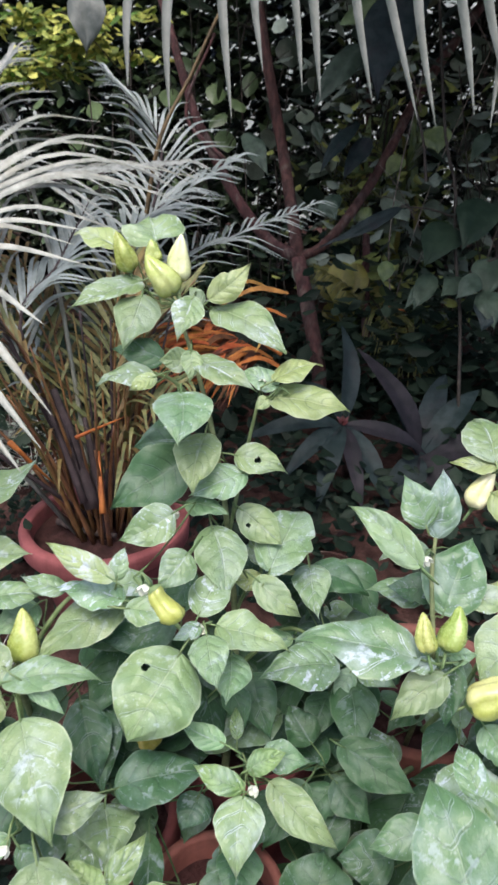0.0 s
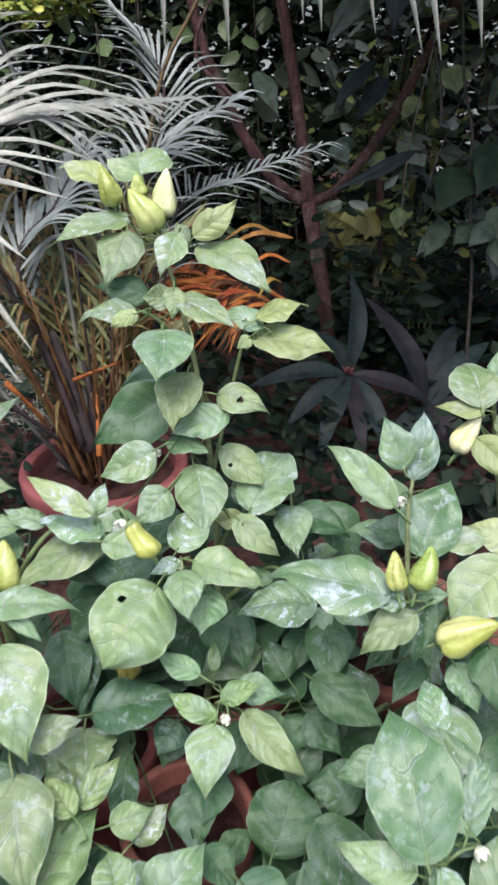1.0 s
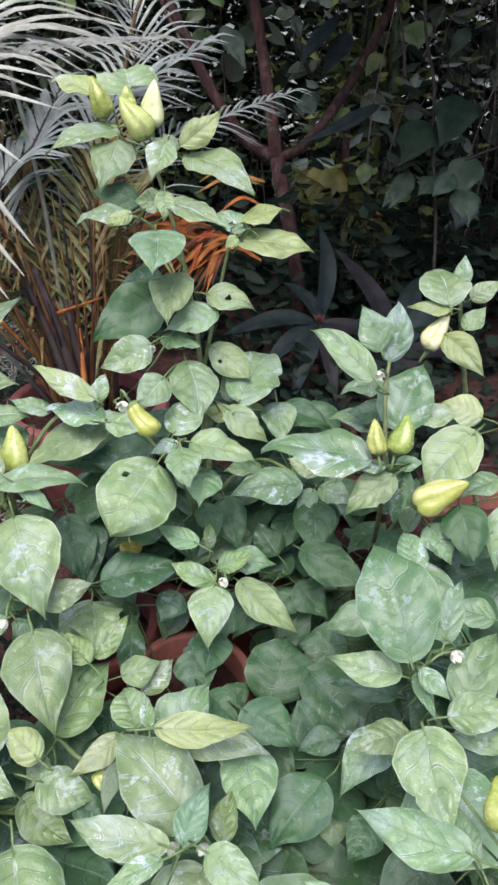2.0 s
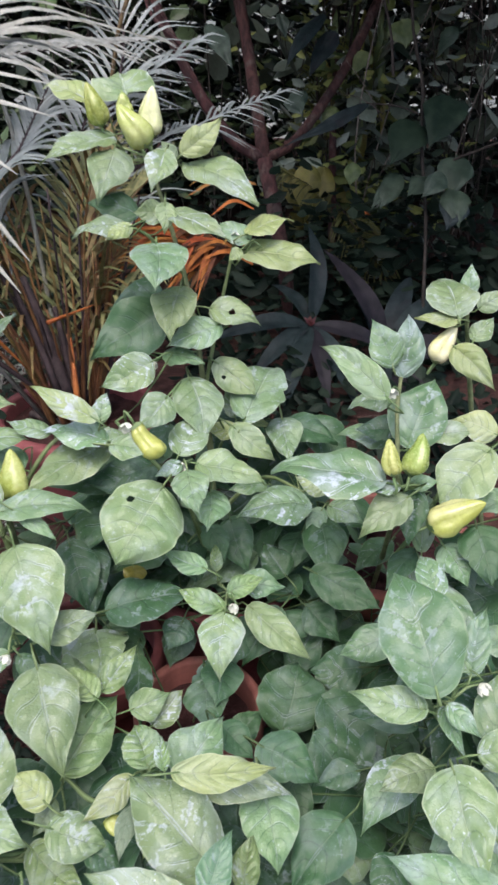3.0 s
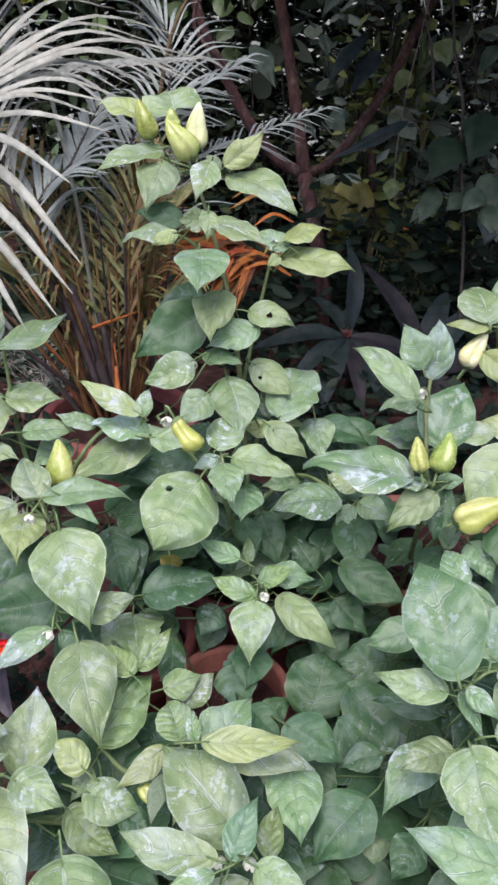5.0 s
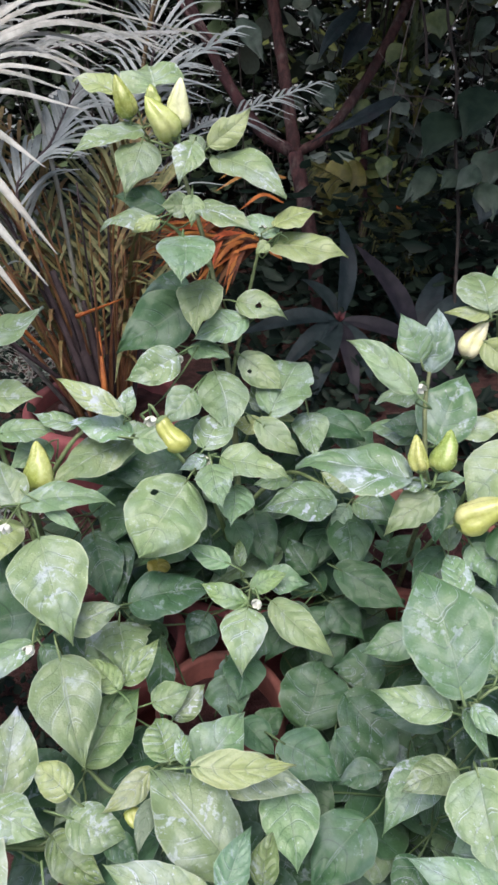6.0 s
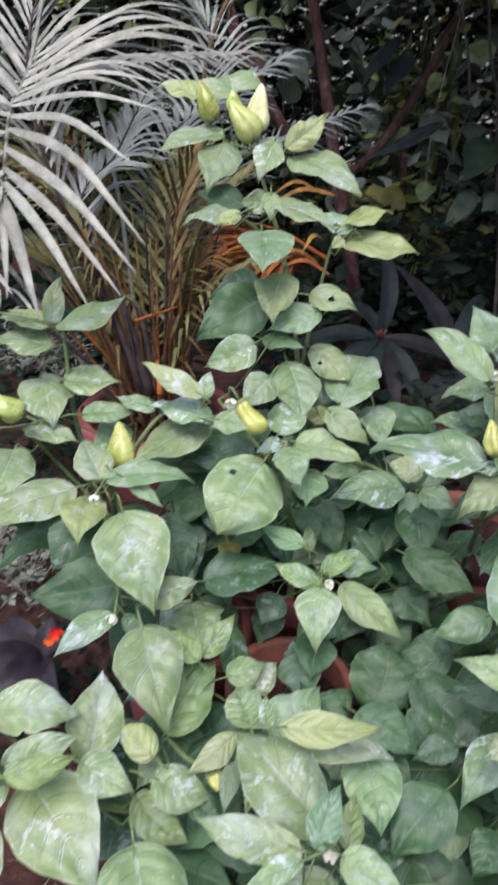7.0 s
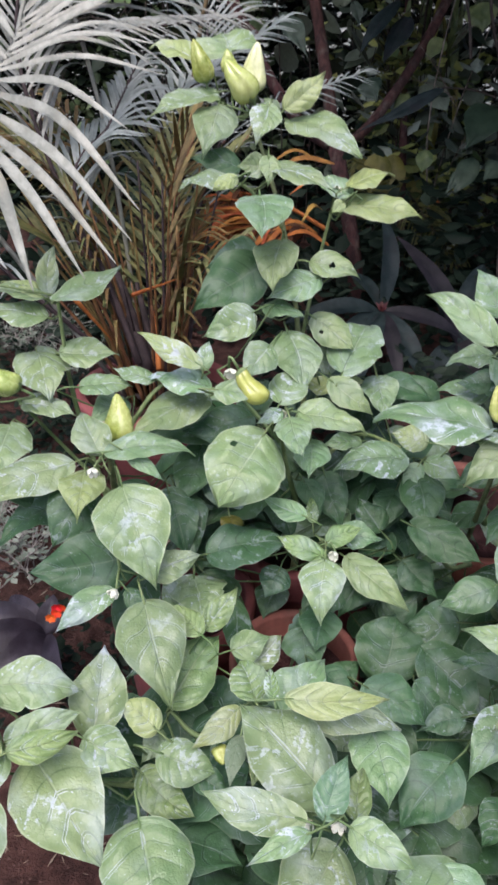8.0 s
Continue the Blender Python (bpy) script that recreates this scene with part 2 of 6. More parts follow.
PALM_NEAR = plain_material("palm_leaflet_dusty", (0.150, 0.163, 0.138), (0.290, 0.305, 0.268), 30, 0.38, 0.25, 0.002, stain=(0.20, 0.195, 0.15), stretch=(1, 1, 0.5))
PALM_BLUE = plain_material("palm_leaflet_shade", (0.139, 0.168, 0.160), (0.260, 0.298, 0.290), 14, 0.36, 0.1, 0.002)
# palm leaflet copy darkened to offset the light falling on it from above
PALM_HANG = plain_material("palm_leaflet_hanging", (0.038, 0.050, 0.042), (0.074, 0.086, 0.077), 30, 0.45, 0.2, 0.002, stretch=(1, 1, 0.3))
# darker copy of the olive leaflet, with shade put into its colour
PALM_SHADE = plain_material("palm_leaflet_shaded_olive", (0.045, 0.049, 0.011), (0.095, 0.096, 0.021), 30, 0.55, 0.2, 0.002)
PALM_OLIVE = plain_material("palm_leaflet_olive", (0.07, 0.085, 0.028), (0.175, 0.175, 0.065), 30, 0.6, 0.2, 0.002)
PALM_DRY_OLIVE = plain_material("palm_leaflet_fading", (0.09, 0.062, 0.02), (0.18, 0.125, 0.042), 30, 0.65, 0.2, 0.002)
# dark red-brown dry blade; shading between the blades is put into its colour
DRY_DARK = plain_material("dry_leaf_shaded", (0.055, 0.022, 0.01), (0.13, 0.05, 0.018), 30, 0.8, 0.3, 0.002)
DRY_GOLD = plain_material("dry_leaf_golden", (0.20, 0.10, 0.02), (0.34, 0.19, 0.045), 30, 0.7, 0.2, 0.002)
OLIVE_BROAD = plain_material("olive_yellow_leaf", (0.090, 0.090, 0.015), (0.165, 0.154, 0.030), 14, 0.5, 0.3, 0.003, stain=(0.12, 0.13, 0.026))
RED_SHOOT = plain_material("red_shoot", (0.045, 0.008, 0.008), (0.08, 0.016, 0.014), 40, 0.6)
PALM_DRY = plain_material("palm_leaflet_dry", (0.25, 0.068, 0.013), (0.44, 0.145, 0.032), 30, 0.7, 0.2, 0.002)
CANE = plain_material("palm_cane", (0.12, 0.055, 0.022), (0.22, 0.115, 0.045), 25, 0.6, stain=(0.09, 0.05, 0.04))
RUST = plain_material("rusty_cane", (0.14, 0.055, 0.016), (0.26, 0.11, 0.03), 30, 0.6, stain=(0.10, 0.045, 0.02))
GOLD_CANE = plain_material("golden_cane", (0.06, 0.036, 0.014), (0.12, 0.075, 0.03), 30, 0.6)
GREY_STICK = plain_material("weathered_stick", (0.055, 0.038, 0.034), (0.11, 0.08, 0.072), 40, 0.85)
SHEATH = plain_material("palm_sheath", (0.025, 0.018, 0.02), (0.06, 0.042, 0.045), 30, 0.8)
BARK = plain_material("red_bark", (0.032, 0.013, 0.012), (0.082, 0.034, 0.03), 42, 0.8, 0.9, 0.008, stain=(0.13, 0.105, 0.09), stretch=(1, 1, 0.4))
# dark blue-green and purple leaves, darkened further for the shade they stand in
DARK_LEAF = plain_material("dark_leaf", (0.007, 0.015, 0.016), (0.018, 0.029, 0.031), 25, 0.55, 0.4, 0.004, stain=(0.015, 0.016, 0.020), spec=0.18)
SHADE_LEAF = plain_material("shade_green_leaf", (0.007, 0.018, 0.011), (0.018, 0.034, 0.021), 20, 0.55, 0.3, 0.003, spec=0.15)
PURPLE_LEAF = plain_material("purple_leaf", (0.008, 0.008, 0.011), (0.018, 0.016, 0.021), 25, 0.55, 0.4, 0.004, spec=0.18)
PLUM_LEAF = plain_material("plum_leaf", (0.014, 0.011, 0.018), (0.034, 0.028, 0.042), 30, 0.42, 0.5, 0.004)
RED = plain_material("red_petal", (0.75, 0.05, 0.015), (0.9, 0.12, 0.03), 60, 0.5)
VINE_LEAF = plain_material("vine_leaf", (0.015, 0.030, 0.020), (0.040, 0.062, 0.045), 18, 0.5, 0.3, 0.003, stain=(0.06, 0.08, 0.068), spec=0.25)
OLIVE_LEAF = plain_material("olive_shade_leaf", (0.05, 0.085, 0.03), (0.11, 0.15, 0.055), 18, 0.45, 0.3, 0.003)
VINE = plain_material("vine_stem", (0.018, 0.014, 0.011), (0.045, 0.036, 0.03), 40, 0.8)
GREY_TWIG = plain_material("grey_twig", (0.15, 0.14, 0.13), (0.30, 0.29, 0.27), 60, 0.85)
# hedge tones kept very dark, with the shade under the trees in them
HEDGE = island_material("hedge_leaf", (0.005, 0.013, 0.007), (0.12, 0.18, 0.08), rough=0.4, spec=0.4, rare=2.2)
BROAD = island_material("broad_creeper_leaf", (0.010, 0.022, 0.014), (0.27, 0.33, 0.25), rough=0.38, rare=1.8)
# near-black leaf tone that holds the deep shade of hedge and ground plants
SHADED_FOLIAGE = island_material("shaded_foliage_leaf", (0.004, 0.010, 0.007), (0.024, 0.038, 0.026), spec=0.08, rare=1.6)
HEDGE_LIME = island_material("lime_leaf", (0.06, 0.14, 0.02), (0.62, 0.62, 0.16), thin=0.3, rare=1.3)
OLIVE = island_material("olive_leaf", (0.03, 0.055, 0.016), (0.36, 0.40, 0.12), thin=0.25, rare=1.7)
GREY_LEAF = island_material("grey_leaf", (0.10, 0.14, 0.105), (0.24, 0.27, 0.23))
BACKDROP = plain_material("pale_backdrop", (0.42, 0.48, 0.47), (0.55, 0.60, 0.59), 3, 0.9, stain=(0.30, 0.31, 0.3))


# ---- mesh helpers ----
rng = random.Random(7)


def mesh_object(name, verts, faces, mat, parent=None, uvs=None, label="", smooth=True):
    me = bpy.data.meshes.new(name)
    me.from_pydata(verts, [], faces)
    me.materials.append(mat)
    if smooth:
        me.polygons.foreach_set("use_smooth", [True] * len(me.polygons))
    if uvs:
        layer = me.uv_layers.new(name="UVMap")
        flat = []
        for f in faces:
            for i in f:
                flat.extend(uvs[i])
        layer.data.foreach_set("uv", flat)
    ob = new(name, me)
    if parent is not None:
        ob.parent = parent
    if label:
        tagged(ob, label)
    return ob


def thing(name, label, category, group="", kind="", at=(0, 0, 0)):
    ob = new(name)
    ob.location = at
    ob.empty_display_size = 0.05
    return tagged(ob, label, category, group, kind)


def curve_points(pts, n):
    """A smooth line of n + 1 points through the given ones."""
    p = [Vector(q) for q in pts]
    if len(p) == 2:
        return [p[0].lerp(p[1], i / n) for i in range(n + 1)]
    ext = [2 * p[0] - p[1]] + p + [2 * p[-1] - p[-2]]
    out = []
    for i in range(n + 1):
        f = i / n * (len(p) - 1)
        k = min(int(f), len(p) - 2)
        t = f - k
        a, b, c, d = ext[k : k + 4]
        out.append(0.5 * (2 * b + (c - a) * t + (2 * a - 5 * b + 4 * c - d) * t * t + (3 * b - a - 3 * c + d) * t**3))
    return out


def tube_data(pts, r0, r1, n=8, sides=7, knob=0.0, vs=None, fs=None):
    """A tapered round stem along a smooth line; appended to vs, fs."""
    vs, fs = ([] if vs is None else vs), ([] if fs is None else fs)
    line = curve_points(pts, n)
    start = len(vs)
    for i, c in enumerate(line):
        d = (line[min(i + 1, n)] - line[max(i - 1, 0)]).normalized()
        s = d.cross(Vector((0.31, 0.87, 0.38))).normalized()
        q = d.cross(s)
        r = r0 + (r1 - r0) * i / n
        r *= 1 + knob * math.sin(i * 2.7 + r0 * 900)
        for k in range(sides):
            g = 2 * math.pi * k / sides
            vs.append(c + (s * math.cos(g) + q * math.sin(g)) * r)
    for i in range(n):
        for k in range(sides):
            a, b = start + i * sides + k, start + i * sides + (k + 1) % sides
            fs.append((a, b, b + sides, a + sides))
    fs.append(tuple(start + k for k in reversed(range(sides))))
    fs.append(tuple(start + n * sides + k for k in range(sides)))
    return vs, fs


def tube(name, pts, r0, r1, mat, parent=None, n=8, sides=7, knob=0.0, label=""):
    vs, fs = tube_data(pts, r0, r1, n, sides, knob)
    return mesh_object(name, vs, fs, mat, parent, label=label)


def lathe(name, profile, mat, parent=None, sides=40, wobble=0.0, label=""):
    vs, fs = [], []
    for j, (r, z) in enumerate(profile):
        for k in range(sides):
            g = 2 * math.pi * k / sides
            w = 1 + wobble * math.sin(3 * g + j * 0.3)
            vs.append((r * w * math.cos(g), r * w * math.sin(g), z))
    for j in range(len(profile) - 1):
        for k in range(sides):
            a, b = j * sides + k, j * sides + (k + 1) % sides
            fs.append((a, b, b + sides, a + sides))
    return mesh_object(name, vs, fs, mat, parent, label=label)


# ---- ground ----
def build_ground():
    vs, fs = [], []
    xs = [-60, -20, -8, -4] + [-2.4 + 0.06 * i for i in range(81)] + [4, 8, 20, 60]
    ys = [-40, -12, -4] + [-1.2 + 0.06 * i for i in range(84)] + [6, 12, 30, 120]
    for y in ys:
        for x in xs:
            near = max(0.0, 1 - max(abs(x) / 3, abs(y - 1.2) / 3.2))
            z = near * (0.022 * noise.noise((x * 5, y * 5, 0)) + 0.012 * noise.noise((x * 17, y * 17, 3)))
            vs.append((x, y, z))
    nx = len(xs)
    for j in range(len(ys) - 1):
        for i in range(nx - 1):
            a = j * nx + i
            fs.append((a, a + 1, a + nx + 1, a + nx))
    tagged(mesh_object("ground", vs, fs, SOIL), "bare reddish brown garden soil, uneven and damp", "ground", kind="structure")


build_ground()


# ---- pots ----
def add_pot(x, y, rim_radius, height, label):
    pot = thing("terracotta_pot", label, "flower pot", group="terracotta pots", at=(x, y, 0.0))
    r, h = rim_radius, height
    wall = [(0.0, 0.006), (r * 0.62, 0.0), (r * 0.66, 0.01), (r * 0.88, h - 0.058), (r * 0.89, h - 0.054), (r * 0.98, h - 0.05),
            (r, h - 0.044), (r * 1.01, h - 0.012), (r, h - 0.003), (r * 0.985, h), (r * 0.88, h), (r * 0.86, h - 0.006), (r * 0.84, h - 0.07), (r * 0.82, h - 0.12)]
    lathe("pot_body", wall, TERRACOTTA, pot, 48, 0.004)
    rings, n = 9, 32
    vs, fs = [(0, 0, h - 0.035)], []
    for i in range(1, rings + 1):
        for k in range(n):
            g, q = 2 * math.pi * k / n, r * 0.85 * i / rings
            px, py = q * math.cos(g), q * math.sin(g)
            vs.append((px, py, h - 0.04 + 0.012 * noise.noise(((x + px) * 30, (y + py) * 30, 1))))
    for k in range(n):
        fs.append((0, 1 + k, 1 + (k + 1) % n))
        for i in range(rings - 1):
            a, b = 1 + i * n + k, 1 + i * n + (k + 1) % n
            fs.append((a, a + n, b + n, b))
    mesh_object("potting_soil", vs, fs, SOIL, pot, label="dark reddish potting soil")
    return pot


add_pot(0.0, 0.785, 0.125, 0.355, "red terracotta pot holding the tallest pepper plant")
add_pot(0.29, 0.885, 0.155, 0.325, "red terracotta pot of soil beside the tallest pepper plant")
add_pot(-0.183, 0.635, 0.102, 0.345, "red terracotta pot behind broad pepper leaves")
add_pot(-0.030, 0.527, 0.083, 0.345, "narrow terracotta pot nearly hidden under leaves")
add_pot(0.23, 0.38, 0.115, 0.22, "low terracotta pot shaded by large pepper leaves")
add_pot(0.56, 1.03, 0.125, 0.23, "red terracotta pot at the edge of the bed")
add_pot(-0.35, 1.50, 0.205, 0.27, "wide terracotta pot with a clump of palm canes")


# ---- pepper plants ----
def leaf_data(length, width, r, crinkle=0.0, fold=0.22, arch=0.07, wave=0.05, nu=15, nv=10, tip_drop=0.05, wide=None, blunt=None):
    """One ovate pepper leaf with a round base and a drawn-out tip, its base at the origin, pointing along +x."""
    vs, fs, uvs = [], [], []
    ph, ph2 = r.uniform(0, 6.28), r.uniform(0, 6.28)
    skew = r.uniform(-0.06, 0.06)
    wide = r.uniform(0.31, 0.41) if wide is None else wide
    blunt = r.uniform(1.5, 2.0) if blunt is None else blunt
    taper = r.uniform(1.18, 1.48)
    shoulder = r.uniform(1.8, 2.5)
    twist = r.uniform(-0.25, 0.25)
    lobe = r.uniform(0.0, 0.085)
    curl = r.uniform(0.04, 0.22)
    hook = r.uniform(-0.05, 0.05)
    veins = r.uniform(4.6, 6.2)
    bite, bite_side = (r.uniform(0.35, 0.85), r.choice((-1, 1))) if r.random() < 0.16 else (9.0, 1)
    for i in range(nu + 1):
        u = 0.55 * i / nu + 0.225 * (1 - math.cos(math.pi * i / nu))
        if u < wide:
            half = width / 2 * max(0.0, 1 - ((wide - u) / wide) ** shoulder) ** 0.58
        else:
            t = (u - wide) / (1 - wide)
            half = width / 2 * max(0.0, 1 - t**blunt) ** taper
        half = max(half, width * 0.010)
        for j in range(nv + 1):
            v = 2 * j / nv - 1
            av = abs(v)
            x = u * length - lobe * length * av**2 * math.exp(-((u - 0.02) / 0.12) ** 2)
            edge = 1 + 0.016 * math.sin(u * 31 + ph2 + (2 if v > 0 else 0)) + 0.06 * noise.noise((u * 4.0 + ph, 3.0 if v > 0 else 9.0, ph2))
            if v * bite_side > 0:
                edge -= 0.16 * math.exp(-(((u - bite) / 0.035) ** 2))
            y = v * half * edge + skew * length * math.sin(u * math.pi) + hook * length * max(0.0, u - 0.6) ** 2 * 5
            z = arch * length * 4 * u * (1 - u) - tip_drop * length * max(0, u - 0.7) ** 2 * 9
            z += fold * half * av - (0.06 + curl) * half * av**3
            z += wave * width * math.sin(u * 9.5 + ph + (1.8 if v > 0 else 0)) * av**2
            z += 0.3 * wave * width * math.sin(u * 23 + ph2 + (1.1 if v > 0 else 0)) * av**4
            k = u * veins - 1.5 * av**1.25 + 0.35 * noise.noise((u * 3 + ph, v * 2, ph2)) + (0.22 if v > 0 else 0.0) * min(1, 5 * av)
            bulge = abs(math.sin(math.pi * k)) ** 0.8
            z += 0.045 * width * noise.noise((u * 3.2 + ph2, v * 1.9, ph)) * min(1, 6 * u)
            z += 0.016 * width * noise.noise((u * 8.5 + ph, v * 4.2, ph2 + 5)) * min(1, 6 * u)
            z += (0.011 + crinkle * 0.8) * width * bulge * (1 - av**3) * min(1, 4 * av) * min(1, 3 * (1 - u))
            z += twist * (u - 0.3) * y
            vs.append((x, y, z))
            uvs.append((k, (v + 1) / 2))
    for i in range(nu):
        for j in range(nv):
            a = i * (nv + 1) + j
            fs.append((a, a + nv + 1, a + nv + 2, a + 1))
    return vs, fs, uvs


def axis_pose(at, yaw, pitch, roll):
    m = Matrix.Rotation(radians(yaw), 4, "Z") @ Matrix.Rotation(radians(-pitch), 4, "Y") @ Matrix.Rotation(radians(roll), 4, "X")
    return Matrix.Translation(at) @ m


OUTER = []


class Plant:
    def __init__(self, label, foot, limbs):
        self.ob = thing("pepper_plant", label, "pepper plant", group="pepper plants", at=foot)
        self.inv = Matrix.Translation(foot).inverted()
        self.lines, self.outer, self.twigs = [], [], []
        for k, (pts, r0, r1) in enumerate(limbs):
            world_pts = [Vector(p) for p in pts]
            self.lines.append(curve_points(world_pts, 24))
            ob = tube("stem" if k == 0 else "branch", world_pts, r0, r1, STEM if k else OLD_STEM, self.ob, 20, 8, 0.05)
            ob.matrix_parent_inverse = self.inv

    def node_near(self, p, twigs=False):
        best = None
        for line in self.lines + (self.twigs if twigs else []):
            for q in line[2:]:
                d = (q - p).length + max(0.0, q.z - p.z) * 0.8
                if best is None or d < best[0]:
                    best = (d, q)
        return best[1]


def add_leaf(plant, mat, base, yaw, pitch, roll, length, width, hole=None, wide=None, blunt=None):
    """A leaf of the outer layer; hole: (along, across, radius) as shares of the leaf."""
    own = random.Random(base[0] * 7919 + base[1] * 104729 + base[2])
    crk = 0.045 if mat in (CRINKLED, BLUISH) else (0.02 if mat is YOUNG else 0.0)
    vs, fs, uvs = leaf_data(length, width, own, crk, own.uniform(0.08, 0.30), own.uniform(0.02, 0.08), own.uniform(0.03, 0.08),
                            30, 20 if hole else 14, own.uniform(0.0, 0.2), wide, blunt)
    if hole:
        hu, hv, hr = hole
        spots = [(x / length, 0.5 + y / width) for x, y, z in vs]
        kept = [f for f in fs if math.hypot(sum(spots[i][0] for i in f) / 4 - hu, 0.7 * (sum(spots[i][1] for i in f) / 4 - hv)) > hr]
        gone = {i for f in set(fs) - set(kept) for i in f}
        if gone:
            cx, cy = (sum(vs[i][k] for i in gone) / len(gone) for k in (0, 1))
            mean = sum(math.hypot(vs[i][0] - cx, vs[i][1] - cy) for i in gone) / len(gone)
            for i in gone:
                dx, dy = vs[i][0] - cx, vs[i][1] - cy
                q = mean * own.uniform(0.75, 1.2) / max(1e-5, math.hypot(dx, dy))
                vs[i] = (cx + dx * q, cy + dy * q, vs[i][2])
        fs = kept
    m = axis_pose(base, yaw, pitch, roll)
    ob = mesh_object("leaf", vs, fs, mat, plant.ob, uvs)
    ob.matrix_parent_inverse = plant.inv
    ob.matrix_basis = m
    b = Vector(base)
    q = plant.node_near(b)
    way = (m.to_3x3() @ Vector((1, 0, 0)))
    gap = (q - b).length
    if gap > 0.006:
        reach = min(gap, 0.4)
        pts = [b + way * 0.004, b - way * min(0.4 * reach, 0.03) + Vector((0, 0, -0.002)), b.lerp(q, 0.5) + Vector((0.0, 0.62, -0.78)) * min(0.45 * reach, 0.05), q]
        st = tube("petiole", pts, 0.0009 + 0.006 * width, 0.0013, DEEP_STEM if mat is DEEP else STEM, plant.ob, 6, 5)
        st.matrix_parent_inverse = plant.inv
        if gap > 0.035:
            plant.twigs.append(curve_points([q, pts[1]], 6))
    plant.outer.append((b + way * length * 0.5, length))
    OUTER.append(plant.outer[-1])


def behind_leaves(p):
    """Whether no outer leaf of any plant lies further along the camera's view beside p."""
    # roughly the direction in which the camera looks
    view_dir = Vector((0.0, 0.62, -0.78))
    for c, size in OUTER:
        deep = (p - c).dot(view_dir)
        if deep < 0.035 and (p - c - view_dir * deep).length < 0.045 + 0.38 * size:
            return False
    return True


def fill_behind(plant, layers, floor_z=0.40, top_z=9.0):
    """Older leaves in a shade-darkened green, behind the outer ones along the camera's view."""
    # roughly the direction in which the camera looks
    view_dir = Vector((0.0, 0.62, -0.78))
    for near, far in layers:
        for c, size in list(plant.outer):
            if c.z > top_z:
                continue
            p = c + view_dir * rng.uniform(near, far) + Vector((rng.uniform(-0.06, 0.06), rng.uniform(-0.03, 0.05), rng.uniform(-0.04, 0.03)))
            if p.z < floor_z or not behind_leaves(p):
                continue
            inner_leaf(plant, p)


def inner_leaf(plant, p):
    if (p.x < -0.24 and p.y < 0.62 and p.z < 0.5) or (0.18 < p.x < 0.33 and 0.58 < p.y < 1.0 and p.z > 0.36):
        return  # kept clear so that the camera sees the soil behind
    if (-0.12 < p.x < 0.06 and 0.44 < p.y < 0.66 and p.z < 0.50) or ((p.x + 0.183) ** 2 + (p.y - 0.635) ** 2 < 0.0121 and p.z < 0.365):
        return  # kept clear so that the camera sees the pot rims
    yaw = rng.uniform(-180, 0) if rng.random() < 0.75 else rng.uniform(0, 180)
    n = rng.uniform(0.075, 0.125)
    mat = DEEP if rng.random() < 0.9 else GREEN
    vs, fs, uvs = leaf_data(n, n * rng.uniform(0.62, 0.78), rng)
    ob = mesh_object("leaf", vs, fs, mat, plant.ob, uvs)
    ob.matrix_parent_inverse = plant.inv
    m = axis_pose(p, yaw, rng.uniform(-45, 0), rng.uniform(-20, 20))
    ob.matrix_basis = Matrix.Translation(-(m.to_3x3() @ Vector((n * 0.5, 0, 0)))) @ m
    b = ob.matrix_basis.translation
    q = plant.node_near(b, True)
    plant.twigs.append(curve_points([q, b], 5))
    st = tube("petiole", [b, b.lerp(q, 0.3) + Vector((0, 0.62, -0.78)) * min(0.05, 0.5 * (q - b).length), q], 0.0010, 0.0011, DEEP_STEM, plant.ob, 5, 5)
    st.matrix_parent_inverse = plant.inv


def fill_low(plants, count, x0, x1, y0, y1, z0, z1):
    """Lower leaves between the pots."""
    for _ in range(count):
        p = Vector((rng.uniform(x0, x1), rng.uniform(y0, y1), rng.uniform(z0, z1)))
        if behind_leaves(p):
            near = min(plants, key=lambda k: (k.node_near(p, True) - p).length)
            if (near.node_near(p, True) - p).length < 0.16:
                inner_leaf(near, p)


